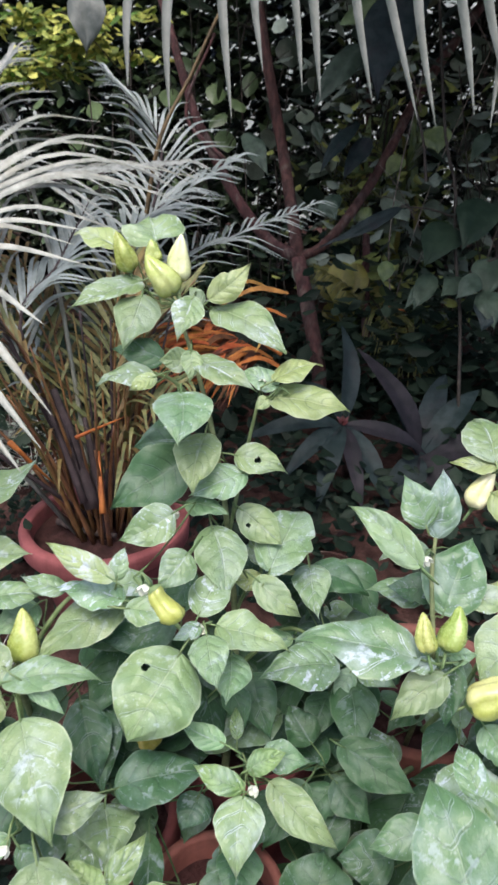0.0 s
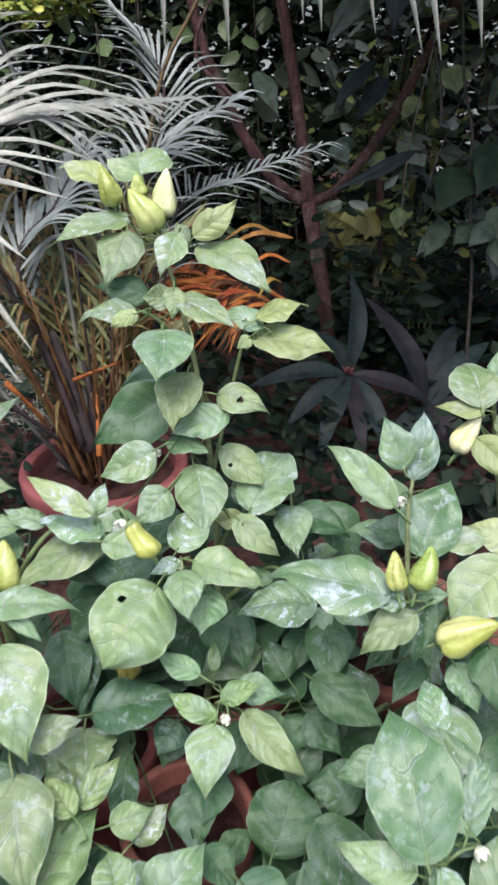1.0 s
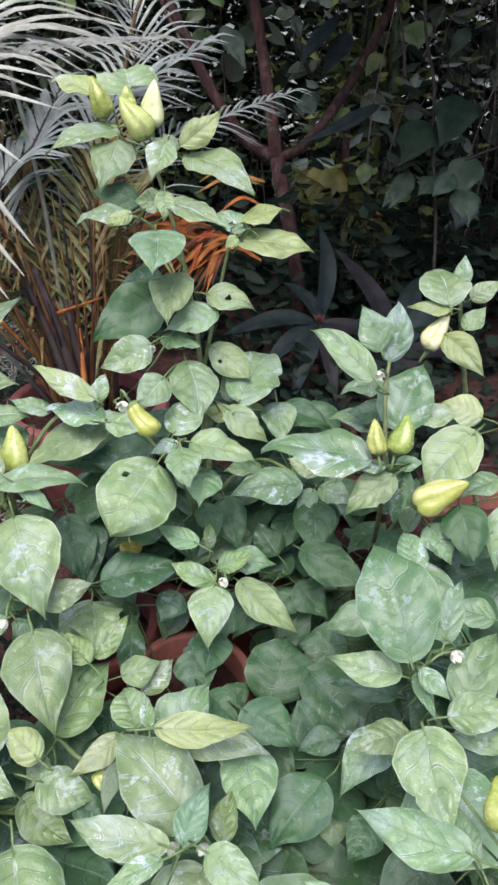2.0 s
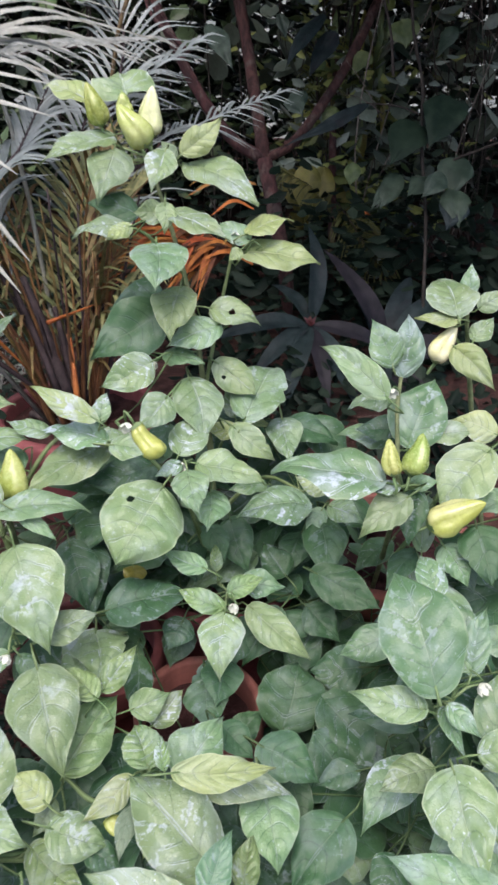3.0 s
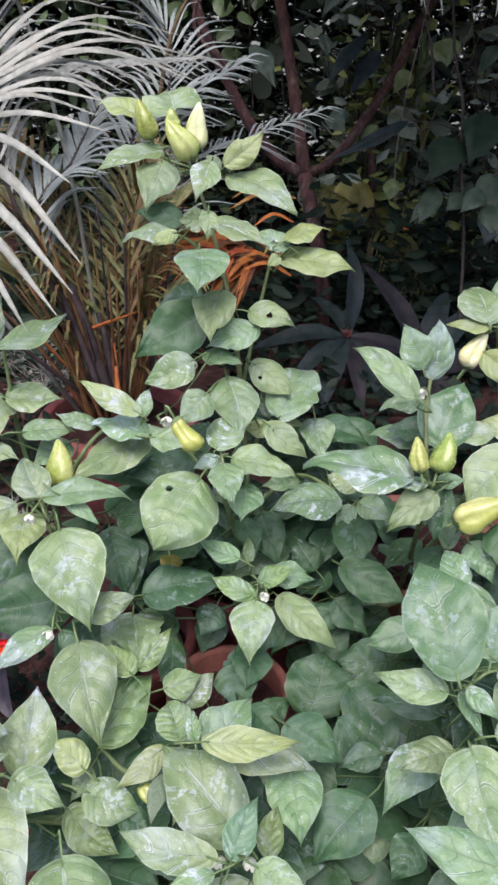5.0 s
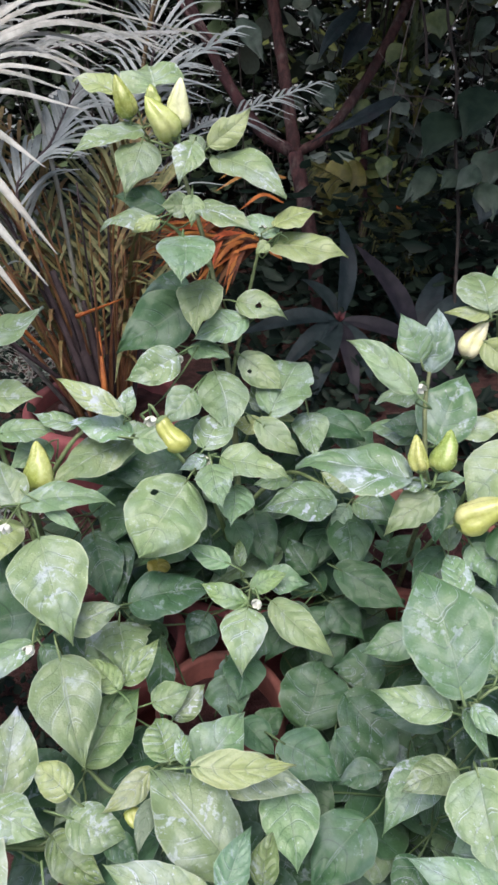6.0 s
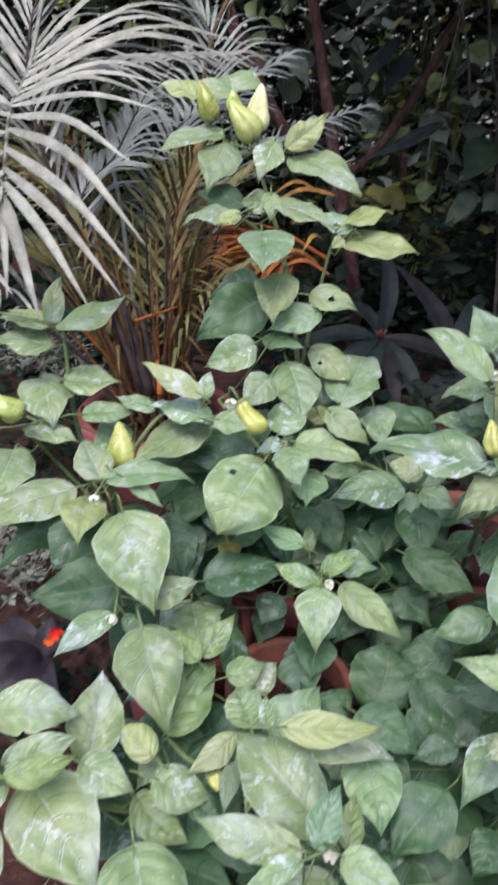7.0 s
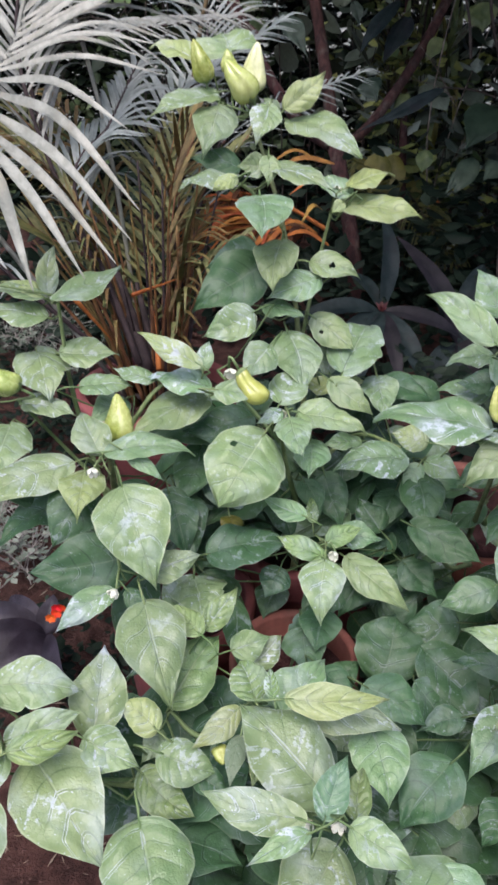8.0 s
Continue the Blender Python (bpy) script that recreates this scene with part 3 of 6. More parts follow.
def add_pepper(plant, base, tip, width, skin=None, blunt=False):
    b, t = Vector(base), Vector(tip)
    length, way = (t - b).length, (t - b).normalized()
    prof = [(0.0, 0.0), (0.34, 0.012), (0.66, 0.05), (0.88, 0.12), (0.98, 0.20), (1.0, 0.30), (0.95, 0.42), (0.86, 0.54), (0.74, 0.65), (0.58, 0.76), (0.42, 0.86), (0.25, 0.94), (0.10, 0.985), (0.0, 1.0)]
    if blunt:
        prof = [(0.0, 0.0), (0.28, 0.012), (0.50, 0.05), (0.62, 0.12), (0.68, 0.20), (0.70, 0.30), (0.74, 0.42), (0.86, 0.54), (0.97, 0.65), (1.0, 0.76), (0.90, 0.87), (0.64, 0.95), (0.3, 0.99), (0.0, 1.0)]
    own = random.Random(base[0] * 7919 + base[2] * 104729)
    line = curve_points([(r, 0, z) for r, z in prof], 26)
    sides, vs, fs = 30, [], []
    ph, lobes = own.uniform(0, 6.28), own.choice((3, 4))
    bend, bend2 = own.uniform(-0.09, 0.09), own.uniform(-0.05, 0.05)
    for c in line:
        r, z = max(0.0, c.x), c.z
        for k in range(sides):
            g = 2 * math.pi * k / sides + 0.5 * z
            furrow = abs(math.cos(lobes * g / 2 + ph)) ** 0.7
            lobe = 0.73 + 0.38 * furrow * (1 - 0.3 * z) + 0.16 * noise.noise((math.cos(g) * 1.3 + ph, math.sin(g) * 1.3, z * 3.2)) + 0.04 * noise.noise((math.cos(g) * 3 + ph, math.sin(g) * 3, z * 9))
            rr = r * width / 2 * lobe
            vs.append((rr * math.cos(g) + bend * length * math.sin(z * 3.0), rr * math.sin(g) + bend2 * length * math.sin(z * 4.4), z * length))
    for j in range(len(line) - 1):
        for k in range(sides):
            a, c = j * sides + k, j * sides + (k + 1) % sides
            fs.append((a, c, c + sides, a + sides))
    m = Matrix.Translation(b) @ way.to_track_quat("Z", "Y").to_matrix().to_4x4()
    ob = mesh_object("pepper", vs, fs, skin or RIPE, plant.ob, label="glossy yellow green pepper")
    ob.matrix_parent_inverse = plant.inv
    ob.matrix_basis = m
    # calyx and fruit stalk
    cv, cf = [], []
    for j, (r, z) in enumerate([(0.05, -0.035), (0.26, -0.02), (0.46, 0.03), (0.60, 0.075)]):
        for k in range(12):
            g = 2 * math.pi * k / 12
            w = 1 + (0.16 * math.cos(6 * g) if j == 3 else 0)
            cv.append((r * w * width * 0.55 * math.cos(g), r * w * width * 0.55 * math.sin(g), z * length))
    for j in range(3):
        for k in range(12):
            a, c = j * 12 + k, j * 12 + (k + 1) % 12
            cf.append((a, c, c + 12, a + 12))
    mesh_object("calyx", cv, cf, STEM, ob, label="green calyx")
    q = plant.node_near(b)
    st = tube("fruit_stalk", [b - way * 0.002, b - way * min(0.02, (q - b).length * 0.5), q], 0.0018, 0.0016, STEM, plant.ob, 6, 6)
    st.matrix_parent_inverse = plant.inv


def add_flower(plant, at, size=0.0105):
    c = Vector(at)
    q = plant.node_near(c)
    face = Vector((rng.uniform(-0.5, 0.5), -0.8, rng.uniform(-0.5, 0.3))).normalized()
    vs, fs = [], []
    for k in range(6):
        g = 2 * math.pi * k / 6
        d, s = Vector((math.cos(g), math.sin(g), 0)), Vector((-math.sin(g), math.cos(g), 0))
        n0 = len(vs)
        for (r, w, z) in ((0.08, 0.14, 0.0), (0.42, 0.34, 0.28), (0.62, 0.30, 0.62), (0.60, 0.07, 0.95)):
            r *= rng.uniform(0.8, 1.15)
            p = d * r * size
            vs += [p - s * w * size + Vector((0, 0, z * size)), p + Vector((0, 0, (z - 0.05) * size)), p + s * w * size + Vector((0, 0, z * size))]
        for i in range(3):
            for j in range(2):
                a = n0 + i * 3 + j
                fs.append((a, a + 1, a + 4, a + 3))
    m = Matrix.Translation(c) @ face.to_track_quat("Z", "Y").to_matrix().to_4x4()
    ob = mesh_object("flower", vs, fs, PETAL, plant.ob, label="small white flower")
    ob.matrix_parent_inverse = plant.inv
    ob.matrix_basis = m
    st = tube("flower_stalk", [c, (c + q) / 2 + Vector((0, 0, 0.006)), q], 0.0012, 0.0016, STEM, plant.ob, 5, 5)
    st.matrix_parent_inverse = plant.inv


tall = Plant("tall leafy pepper plant bearing pale yellow upright peppers", (-0.03, 0.70, 0.29), [
    ([(-0.03, 0.70, 0.29), (-0.01, 0.77, 0.46), (-0.02, 0.83, 0.64), (-0.045, 0.87, 0.80), (-0.09, 0.93, 0.94)], 0.006, 0.0025),
    ([(-0.02, 0.83, 0.64), (0.0, 0.87, 0.73), (0.02, 0.88, 0.82)], 0.0032, 0.0022),
    ([(-0.045, 0.87, 0.80), (-0.09, 0.87, 0.85), (-0.12, 0.865, 0.865)], 0.003, 0.0018),
    ([(-0.09, 0.93, 0.94), (-0.055, 0.94, 0.935)], 0.0035, 0.002),
    ([(-0.015, 0.74, 0.40), (-0.04, 0.71, 0.52), (-0.05, 0.68, 0.60)], 0.0045, 0.0022),
    ([(-0.05, 0.68, 0.57), (-0.1, 0.69, 0.63), (-0.13, 0.705, 0.66)], 0.0032, 0.002),
    ([(-0.02, 0.70, 0.30), (0.0, 0.64, 0.40), (0.01, 0.60, 0.47)], 0.005, 0.0022),
    ([(-0.01, 0.77, 0.46), (0.06, 0.77, 0.53), (0.115, 0.71, 0.545)], 0.004, 0.002),
    ([(-0.015, 0.80, 0.52), (0.01, 0.80, 0.59)], 0.003, 0.002)])
add_leaf(tall, YOUNG, (-0.169, 0.965, 1.005), 157, 16, -23, 0.070, 0.046)
add_leaf(tall, LIGHT, (-0.119, 0.984, 1.010), 106, 23, -4, 0.071, 0.088)
add_leaf(tall, LIGHT, (-0.137, 0.950, 0.964), -146, -9, -20, 0.108, 0.053)
add_leaf(tall, LIGHT, (-0.133, 0.922, 0.951), -104, -34, -13, 0.091, 0.061)
add_leaf(tall, LIGHT, (-0.066, 0.902, 0.951), -113, -38, -17, 0.063, 0.043)
add_leaf(tall, YOUNG, (-0.044, 0.920, 0.947), 22, 35, 55, 0.072, 0.039)
add_leaf(tall, LIGHT, (-0.039, 0.933, 0.932), -39, -17, 20, 0.128, 0.062)
add_leaf(tall, LIGHT, (-0.055, 0.928, 0.936), 147, 48, -45, 0.033, 0.021)
add_leaf(tall, LIGHT, (-0.117, 0.852, 0.870), -162, -3, -21, 0.070, 0.046)
add_leaf(tall, YOUNG, (-0.107, 0.813, 0.876), -154, -19, -45, 0.035, 0.023)
add_leaf(tall, LIGHT, (-0.067, 0.855, 0.883), -175, 1, -66, 0.040, 0.033)
add_leaf(tall, LIGHT, (-0.066, 0.860, 0.894), -91, -48, -4, 0.042, 0.028)
add_leaf(tall, LIGHT, (-0.057, 0.862, 0.882), -37, -13, 16, 0.094, 0.047)
add_leaf(tall, YOUNG, (0.039, 0.856, 0.856), 28, 12, 18, 0.076, 0.041)
add_leaf(tall, YOUNG, (0.041, 0.862, 0.833), -13, -3, 20, 0.099, 0.067)
add_leaf(tall, YOUNG, (0.031, 0.827, 0.844), -154, -34, -47, 0.022, 0.018)
add_leaf(tall, GREEN, (0.044, 0.858, 0.848), 158, 16, -36, 0.053, 0.034)
add_leaf(tall, DEEP, (-0.105, 0.880, 0.878), 178, 11, -48, 0.067, 0.044)
add_leaf(tall, GREEN, (-0.077, 0.824, 0.852), -87, -20, -0, 0.092, 0.073)
add_leaf(tall, LIGHT, (-0.048, 0.824, 0.796), -100, -31, -7, 0.089, 0.058)
add_leaf(tall, LIGHT, (-0.010, 0.822, 0.767), -14, -10, 38, 0.071, 0.046, hole=(.45,.5,.07))
add_leaf(tall, DEEP, (-0.072, 0.813, 0.766), -153, -22, -46, 0.114, 0.081)
add_leaf(tall, DEEP, (-0.076, 0.929, 0.735), -173, -1, -56, 0.085, 0.079)
add_leaf(tall, GREEN, (0.001, 0.805, 0.750), -158, -15, -36, 0.076, 0.050)
add_leaf(tall, GREEN, (-0.072, 0.788, 0.716), -14, -7, 21, 0.057, 0.038)
add_leaf(tall, LIGHT, (-0.084, 0.755, 0.720), -155, -18, -45, 0.075, 0.052)
add_leaf(tall, LIGHT, (-0.002, 0.813, 0.692), -32, -28, 40, 0.072, 0.048, hole=(.3,.3,.05))
add_leaf(tall, GREEN, (0.035, 0.758, 0.633), 63, 23, 10, 0.113, 0.077, wide=0.45, blunt=2.6)
add_leaf(tall, LIGHT, (-0.039, 0.784, 0.681), -77, -28, 5, 0.100, 0.067)
add_leaf(tall, LIGHT, (-0.050, 0.675, 0.628), 65, 15, 8, 0.079, 0.052)
add_leaf(tall, LIGHT, (-0.064, 0.706, 0.693), -135, -32, -33, 0.056, 0.045)
add_leaf(tall, YOUNG, (0.025, 0.775, 0.605), 174, 5, -44, 0.043, 0.029)
add_leaf(tall, LIGHT, (0.020, 0.745, 0.627), -32, -24, 37, 0.070, 0.041)
add_leaf(tall, YOUNG, (0.036, 0.813, 0.602), -20, -5, 17, 0.043, 0.022)
add_leaf(tall, GREEN, (0.023, 0.807, 0.610), 112, 43, -16, 0.050, 0.029)
add_leaf(tall, LIGHT, (-0.070, 0.629, 0.608), -124, -31, -24, 0.105, 0.100, hole=(.3, .27, .035), wide=0.42, blunt=2.6)
add_leaf(tall, DEEP, (-0.138, 0.556, 0.482), 14, 2, 16, 0.104, 0.068)
add_leaf(tall, GREEN, (-0.020, 0.587, 0.518), 160, 16, -33, 0.058, 0.029)
add_leaf(tall, CRINKLED, (-0.005, 0.633, 0.474), 94, 36, -3, 0.039, 0.017)
add_leaf(tall, CRINKLED, (0.002, 0.558, 0.480), 159, 15, -31, 0.061, 0.030)
add_leaf(tall, CRINKLED, (0.009, 0.582, 0.482), 17, 14, 32, 0.048, 0.029)
add_leaf(tall, GREEN, (0.030, 0.612, 0.477), -11, -4, 34, 0.055, 0.039)
add_leaf(tall, LIGHT, (0.004, 0.544, 0.486), -98, -31, -4, 0.078, 0.055)
add_leaf(tall, LIGHT, (0.039, 0.584, 0.453), -39, -18, 27, 0.095, 0.045, hole=(.86,.2,.06))
add_leaf(tall, GREEN, (-0.039, 0.639, 0.628), -77, -16, 3, 0.069, 0.046)
add_leaf(tall, LIGHT, (-0.029, 0.662, 0.623), -17, -4, 16, 0.090, 0.055)
add_leaf(tall, GREEN, (-0.012, 0.652, 0.587), -93, -16, -1, 0.062, 0.048)
add_leaf(tall, GREEN, (0.116, 0.688, 0.540), -171, -4, -15, 0.096, 0.070)
add_leaf(tall, GREEN, (0.064, 0.741, 0.538), -172, -3, -16, 0.055, 0.034)
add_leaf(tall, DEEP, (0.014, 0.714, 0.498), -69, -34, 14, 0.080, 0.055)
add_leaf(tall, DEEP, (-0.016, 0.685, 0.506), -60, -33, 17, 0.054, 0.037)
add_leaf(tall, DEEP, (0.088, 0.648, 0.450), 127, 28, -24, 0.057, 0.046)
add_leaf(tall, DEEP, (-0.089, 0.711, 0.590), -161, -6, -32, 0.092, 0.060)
add_leaf(tall, LIGHT, (-0.126, 0.642, 0.662), -6, -7, 26, 0.056, 0.037)
add_leaf(tall, GREEN, (-0.046, 0.658, 0.626), -156, -17, -39, 0.038, 0.021)
add_leaf(tall, YELLOWED, (-0.115, 0.648, 0.473), -87, -14, -1, 0.039, 0.030)
add_leaf(tall, DEEP, (0.037, 0.600, 0.419), -122, -27, -15, 0.080, 0.042)
add_leaf(tall, DEEP, (-0.025, 0.519, 0.370), 65, 27, 12, 0.063, 0.043)
add_leaf(tall, DEEP, (-0.049, 0.585, 0.435), -119, -27, -17, 0.041, 0.042)
add_leaf(tall, DEEP, (0.115, 0.709, 0.479), -117, -35, -11, 0.067, 0.045)
add_leaf(tall, DEEP, (0.094, 0.570, 0.358), 56, 29, 12, 0.083, 0.050)
add_leaf(tall, GREEN, (-0.156, 0.556, 0.421), -140, -14, -28, 0.053, 0.076)
add_leaf(tall, DEEP, (-0.144, 0.593, 0.418), -53, -28, 13, 0.077, 0.057)
add_leaf(tall, DEEP, (0.017, 0.610, 0.405), -117, -32, -12, 0.085, 0.043)
add_leaf(tall, DEEP, (0.076, 0.608, 0.427), -133, -30, -19, 0.087, 0.056)
add_leaf(tall, DEEP, (0.113, 0.617, 0.411), -141, -28, -21, 0.069, 0.045)
add_pepper(tall, (-0.151, 0.950, 0.977), (-0.166, 0.951, 1.029), 0.028, UNRIPE)
add_pepper(tall, (-0.088, 0.906, 0.957), (-0.123, 0.906, 1.006), 0.036)
add_pepper(tall, (-0.085, 0.945, 0.965), (-0.081, 0.950, 1.025), 0.033, PALE)
add_pepper(tall, (-0.119, 0.960, 0.988), (-0.123, 0.961, 1.017), 0.024, UNRIPE)
add_pepper(tall, (-0.099, 0.653, 0.683), (-0.069, 0.637, 0.648), 0.030, blunt=True)
add_leaf(tall, DEEP, (-0.050, 0.640, 0.363), -110, -16, -7, 0.059, 0.048)
add_flower(tall, (-0.108, 0.660, 0.681), 0.0125)
add_flower(tall, (-0.046, 0.662, 0.621))
add_flower(tall, (0.025, 0.864, 0.850))
add_flower(tall, (0.018, 0.556, 0.486))
add_flower(tall, (-0.087, 0.785, 0.705))

spread = Plant("bushy pepper plant with broad pale leaves and two peppers", (-0.23, 0.66, 0.30), [
    ([(-0.23, 0.66, 0.30), (-0.27, 0.69, 0.42), (-0.27, 0.66, 0.55), (-0.255, 0.65, 0.585)], 0.006, 0.003),
    ([(-0.28, 0.69, 0.42), (-0.33, 0.74, 0.60), (-0.335, 0.745, 0.745)], 0.0045, 0.002),
    ([(-0.28, 0.69, 0.42), (-0.26, 0.60, 0.47), (-0.235, 0.51, 0.495)], 0.004, 0.002),
    ([(-0.275, 0.70, 0.46), (-0.35, 0.72, 0.54), (-0.385, 0.68, 0.63)], 0.003, 0.002),
    ([(-0.27, 0.66, 0.55), (-0.21, 0.68, 0.64), (-0.165, 0.70, 0.655)], 0.0035, 0.002)])
add_leaf(spread, YOUNG, (-0.151, 0.670, 0.684), 165, 27, -40, 0.084, 0.031)
add_leaf(spread, GREEN, (-0.146, 0.687, 0.670), 77, 44, 16, 0.039, 0.024)
add_leaf(spread, GREEN, (-0.140, 0.671, 0.653), 172, 6, -16, 0.080, 0.050)
add_leaf(spread, LIGHT, (-0.143, 0.702, 0.625), -137, -8, -15, 0.124, 0.062)
add_leaf(spread, GREEN, (-0.299, 0.674, 0.650), 13, -2, 17, 0.064, 0.043)
add_leaf(spread, GREEN, (-0.206, 0.682, 0.658), 166, 9, -15, 0.059, 0.032)
add_leaf(spread, LIGHT, (-0.340, 0.737, 0.671), 9, -3, 26, 0.077, 0.052)
add_leaf(spread, LIGHT, (-0.373, 0.746, 0.669), -69, -19, 0, 0.097, 0.070)
add_leaf(spread, LIGHT, (-0.347, 0.748, 0.744), 85, 56, 19, 0.069, 0.029)
add_leaf(spread, LIGHT, (-0.329, 0.724, 0.748), 48, 11, 17, 0.106, 0.047)
add_leaf(spread, LIGHT, (-0.351, 0.740, 0.719), -179, 7, -19, 0.080, 0.054)
add_leaf(spread, YOUNG, (-0.354, 0.745, 0.745), 163, 12, -16, 0.062, 0.032)
add_leaf(spread, LIGHT, (-0.376, 0.672, 0.628), -10, -9, 16, 0.072, 0.038)
add_leaf(spread, LIGHT, (-0.401, 0.681, 0.591), -92, -22, -10, 0.087, 0.073, wide=0.36)
add_leaf(spread, LIGHT, (-0.260, 0.583, 0.607), 122, 27, -7, 0.071, 0.047)
add_leaf(spread, GREEN, (-0.249, 0.584, 0.610), 7, -1, 17, 0.099, 0.044)
add_leaf(spread, YOUNG, (-0.291, 0.614, 0.565), -85, -16, -4, 0.076, 0.057)
add_leaf(spread, LIGHT, (-0.309, 0.625, 0.569), -144, -6, -22, 0.125, 0.065)
add_leaf(spread, LIGHT, (-0.235, 0.564, 0.576), -64, -37, 8, 0.128, 0.089)
add_leaf(spread, LIGHT, (-0.198, 0.504, 0.493), 27, 7, 32, 0.063, 0.039)
add_leaf(spread, DEEP, (-0.286, 0.609, 0.542), -121, -28, -29, 0.087, 0.073)
add_leaf(spread, DEEP, (-0.231, 0.555, 0.479), -163, 1, -37, 0.122, 0.080)
add_leaf(spread, GREEN, (-0.246, 0.508, 0.466), -138, -14, -31, 0.079, 0.035)
add_leaf(spread, DEEP, (-0.221, 0.478, 0.493), -43, -30, 18, 0.040, 0.022)
add_leaf(spread, LIGHT, (-0.159, 0.574, 0.431), -78, -18, -0, 0.066, 0.074)
add_leaf(spread, DEEP, (-0.099, 0.747, 0.577), -160, -4, -23, 0.144, 0.072)
add_leaf(spread, DEEP, (-0.159, 0.731, 0.532), -105, -19, -10, 0.099, 0.062)
add_leaf(spread, DEEP, (-0.193, 0.679, 0.493), -72, -20, 2, 0.117, 0.065)
add_leaf(spread, GREEN, (-0.253, 0.704, 0.618), -136, -11, -21, 0.060, 0.052)
add_leaf(spread, DEEP, (-0.287, 0.569, 0.470), -51, -18, 6, 0.065, 0.060)
add_leaf(spread, DEEP, (-0.195, 0.648, 0.510), -65, -35, 6, 0.090, 0.058)
add_leaf(spread, GREEN, (-0.232, 0.582, 0.611), -23, -27, 34, 0.057, 0.019)
add_leaf(spread, LIGHT, (-0.434, 0.740, 0.757), 63, 44, 37, 0.046, 0.027)
add_leaf(spread, LIGHT, (-0.356, 0.745, 0.744), 174, 9, -18, 0.070, 0.030)
add_leaf(spread, LIGHT, (-0.462, 0.671, 0.661), 43, 21, 46, 0.051, 0.037)
add_pepper(spread, (-0.247, 0.628, 0.596), (-0.252, 0.659, 0.649), 0.036, UNRIPE)
add_pepper(spread, (-0.366, 0.645, 0.662), (-0.406, 0.642, 0.690), 0.032, UNRIPE)
add_flower(spread, (-0.234, 0.480, 0.491))
add_flower(spread, (-0.257, 0.535, 0.617))
add_pepper(spread, (-0.440, 0.719, 0.752), (-0.440, 0.702, 0.706), 0.029)

low = Plant("low pepper plant with large pale overlapping leaves", (-0.03, 0.50, 0.30), [
    ([(-0.03, 0.50, 0.30), (-0.04, 0.40, 0.36), (-0.03, 0.28, 0.40)], 0.006, 0.0028),
    ([(-0.04, 0.42, 0.355), (-0.13, 0.39, 0.36), (-0.17, 0.40, 0.39)], 0.0045, 0.002),
    ([(-0.04, 0.40, 0.36), (-0.17, 0.35, 0.34), (-0.24, 0.32, 0.38)], 0.0045, 0.002),
    ([(-0.15, 0.355, 0.34), (-0.24, 0.33, 0.37), (-0.282, 0.300, 0.457), (-0.299, 0.281, 0.476)], 0.004, 0.002),
    ([(-0.04, 0.40, 0.36), (-0.075, 0.385, 0.39), (-0.085, 0.385, 0.42)], 0.0035, 0.002),
    ([(-0.04, 0.42, 0.355), (0.03, 0.40, 0.36), (0.06, 0.40, 0.38)], 0.004, 0.002)])
add_leaf(low, LIGHT, (-0.201, 0.467, 0.485), -67, -28, 1, 0.119, 0.078, wide=0.31, blunt=1.7)
add_leaf(low, CRINKLED, (-0.170, 0.396, 0.401), 58, 19, 19, 0.100, 0.064)
add_leaf(low, LIGHT, (-0.105, 0.468, 0.412), 22, 7, 27, 0.050, 0.039)
add_leaf(low, LIGHT, (-0.081, 0.465, 0.390), 48, 20, 20, 0.052, 0.035)
add_leaf(low, CRINKLED, (-0.076, 0.372, 0.443), 114, 15, -4, 0.048, 0.042, blunt=2.4)
add_leaf(low, CRINKLED, (-0.057, 0.349, 0.469), 98, 25, -0, 0.034, 0.015)
add_leaf(low, YOUNG, (-0.044, 0.326, 0.499), 1, 1, 24, 0.092, 0.034)
add_leaf(low, LIGHT, (-0.039, 0.344, 0.461), -7, -1, 14, 0.104, 0.045, wide=0.45)
add_leaf(low, CRINKLED, (-0.139, 0.450, 0.455), 137, 15, -9, 0.052, 0.033)
add_leaf(low, LIGHT, (-0.006, 0.267, 0.436), 137, 17, -14, 0.122, 0.074, wide=0.42, blunt=1.8)
add_leaf(low, YOUNG, (-0.095, 0.366, 0.435), -139, -11, -21, 0.058, 0.029)
add_leaf(low, LIGHT, (-0.236, 0.339, 0.429), 90, 29, 9, 0.088, 0.058)
add_leaf(low, YOUNG, (-0.176, 0.350, 0.425), 153, 20, -21, 0.048, 0.035)
add_leaf(low, LIGHT, (-0.238, 0.320, 0.446), -18, -17, 21, 0.060, 0.045)
add_leaf(low, LIGHT, (-0.177, 0.371, 0.395), -118, -20, -18, 0.037, 0.026)
add_leaf(low, LIGHT, (-0.170, 0.331, 0.413), -12, -12, 19, 0.061, 0.046)
add_leaf(low, CRINKLED, (-0.189, 0.326, 0.388), -32, -17, 17, 0.068, 0.041)
add_leaf(low, LIGHT, (-0.281, 0.301, 0.442), -46, -23, 8, 0.116, 0.083)
add_leaf(low, LIGHT, (-0.180, 0.264, 0.402), -73, -21, 0, 0.096, 0.084)
add_leaf(low, LIGHT, (-0.320, 0.338, 0.496), 6, -10, 30, 0.080, 0.052)
add_leaf(low, LIGHT, (-0.300, 0.296, 0.474), 28, 3, 30, 0.070, 0.034)
add_leaf(low, CRINKLED, (-0.293, 0.276, 0.484), 22, -1, 29, 0.066, 0.029)
add_leaf(low, DEEP, (-0.135, 0.320, 0.396), -27, -15, 15, 0.041, 0.028)
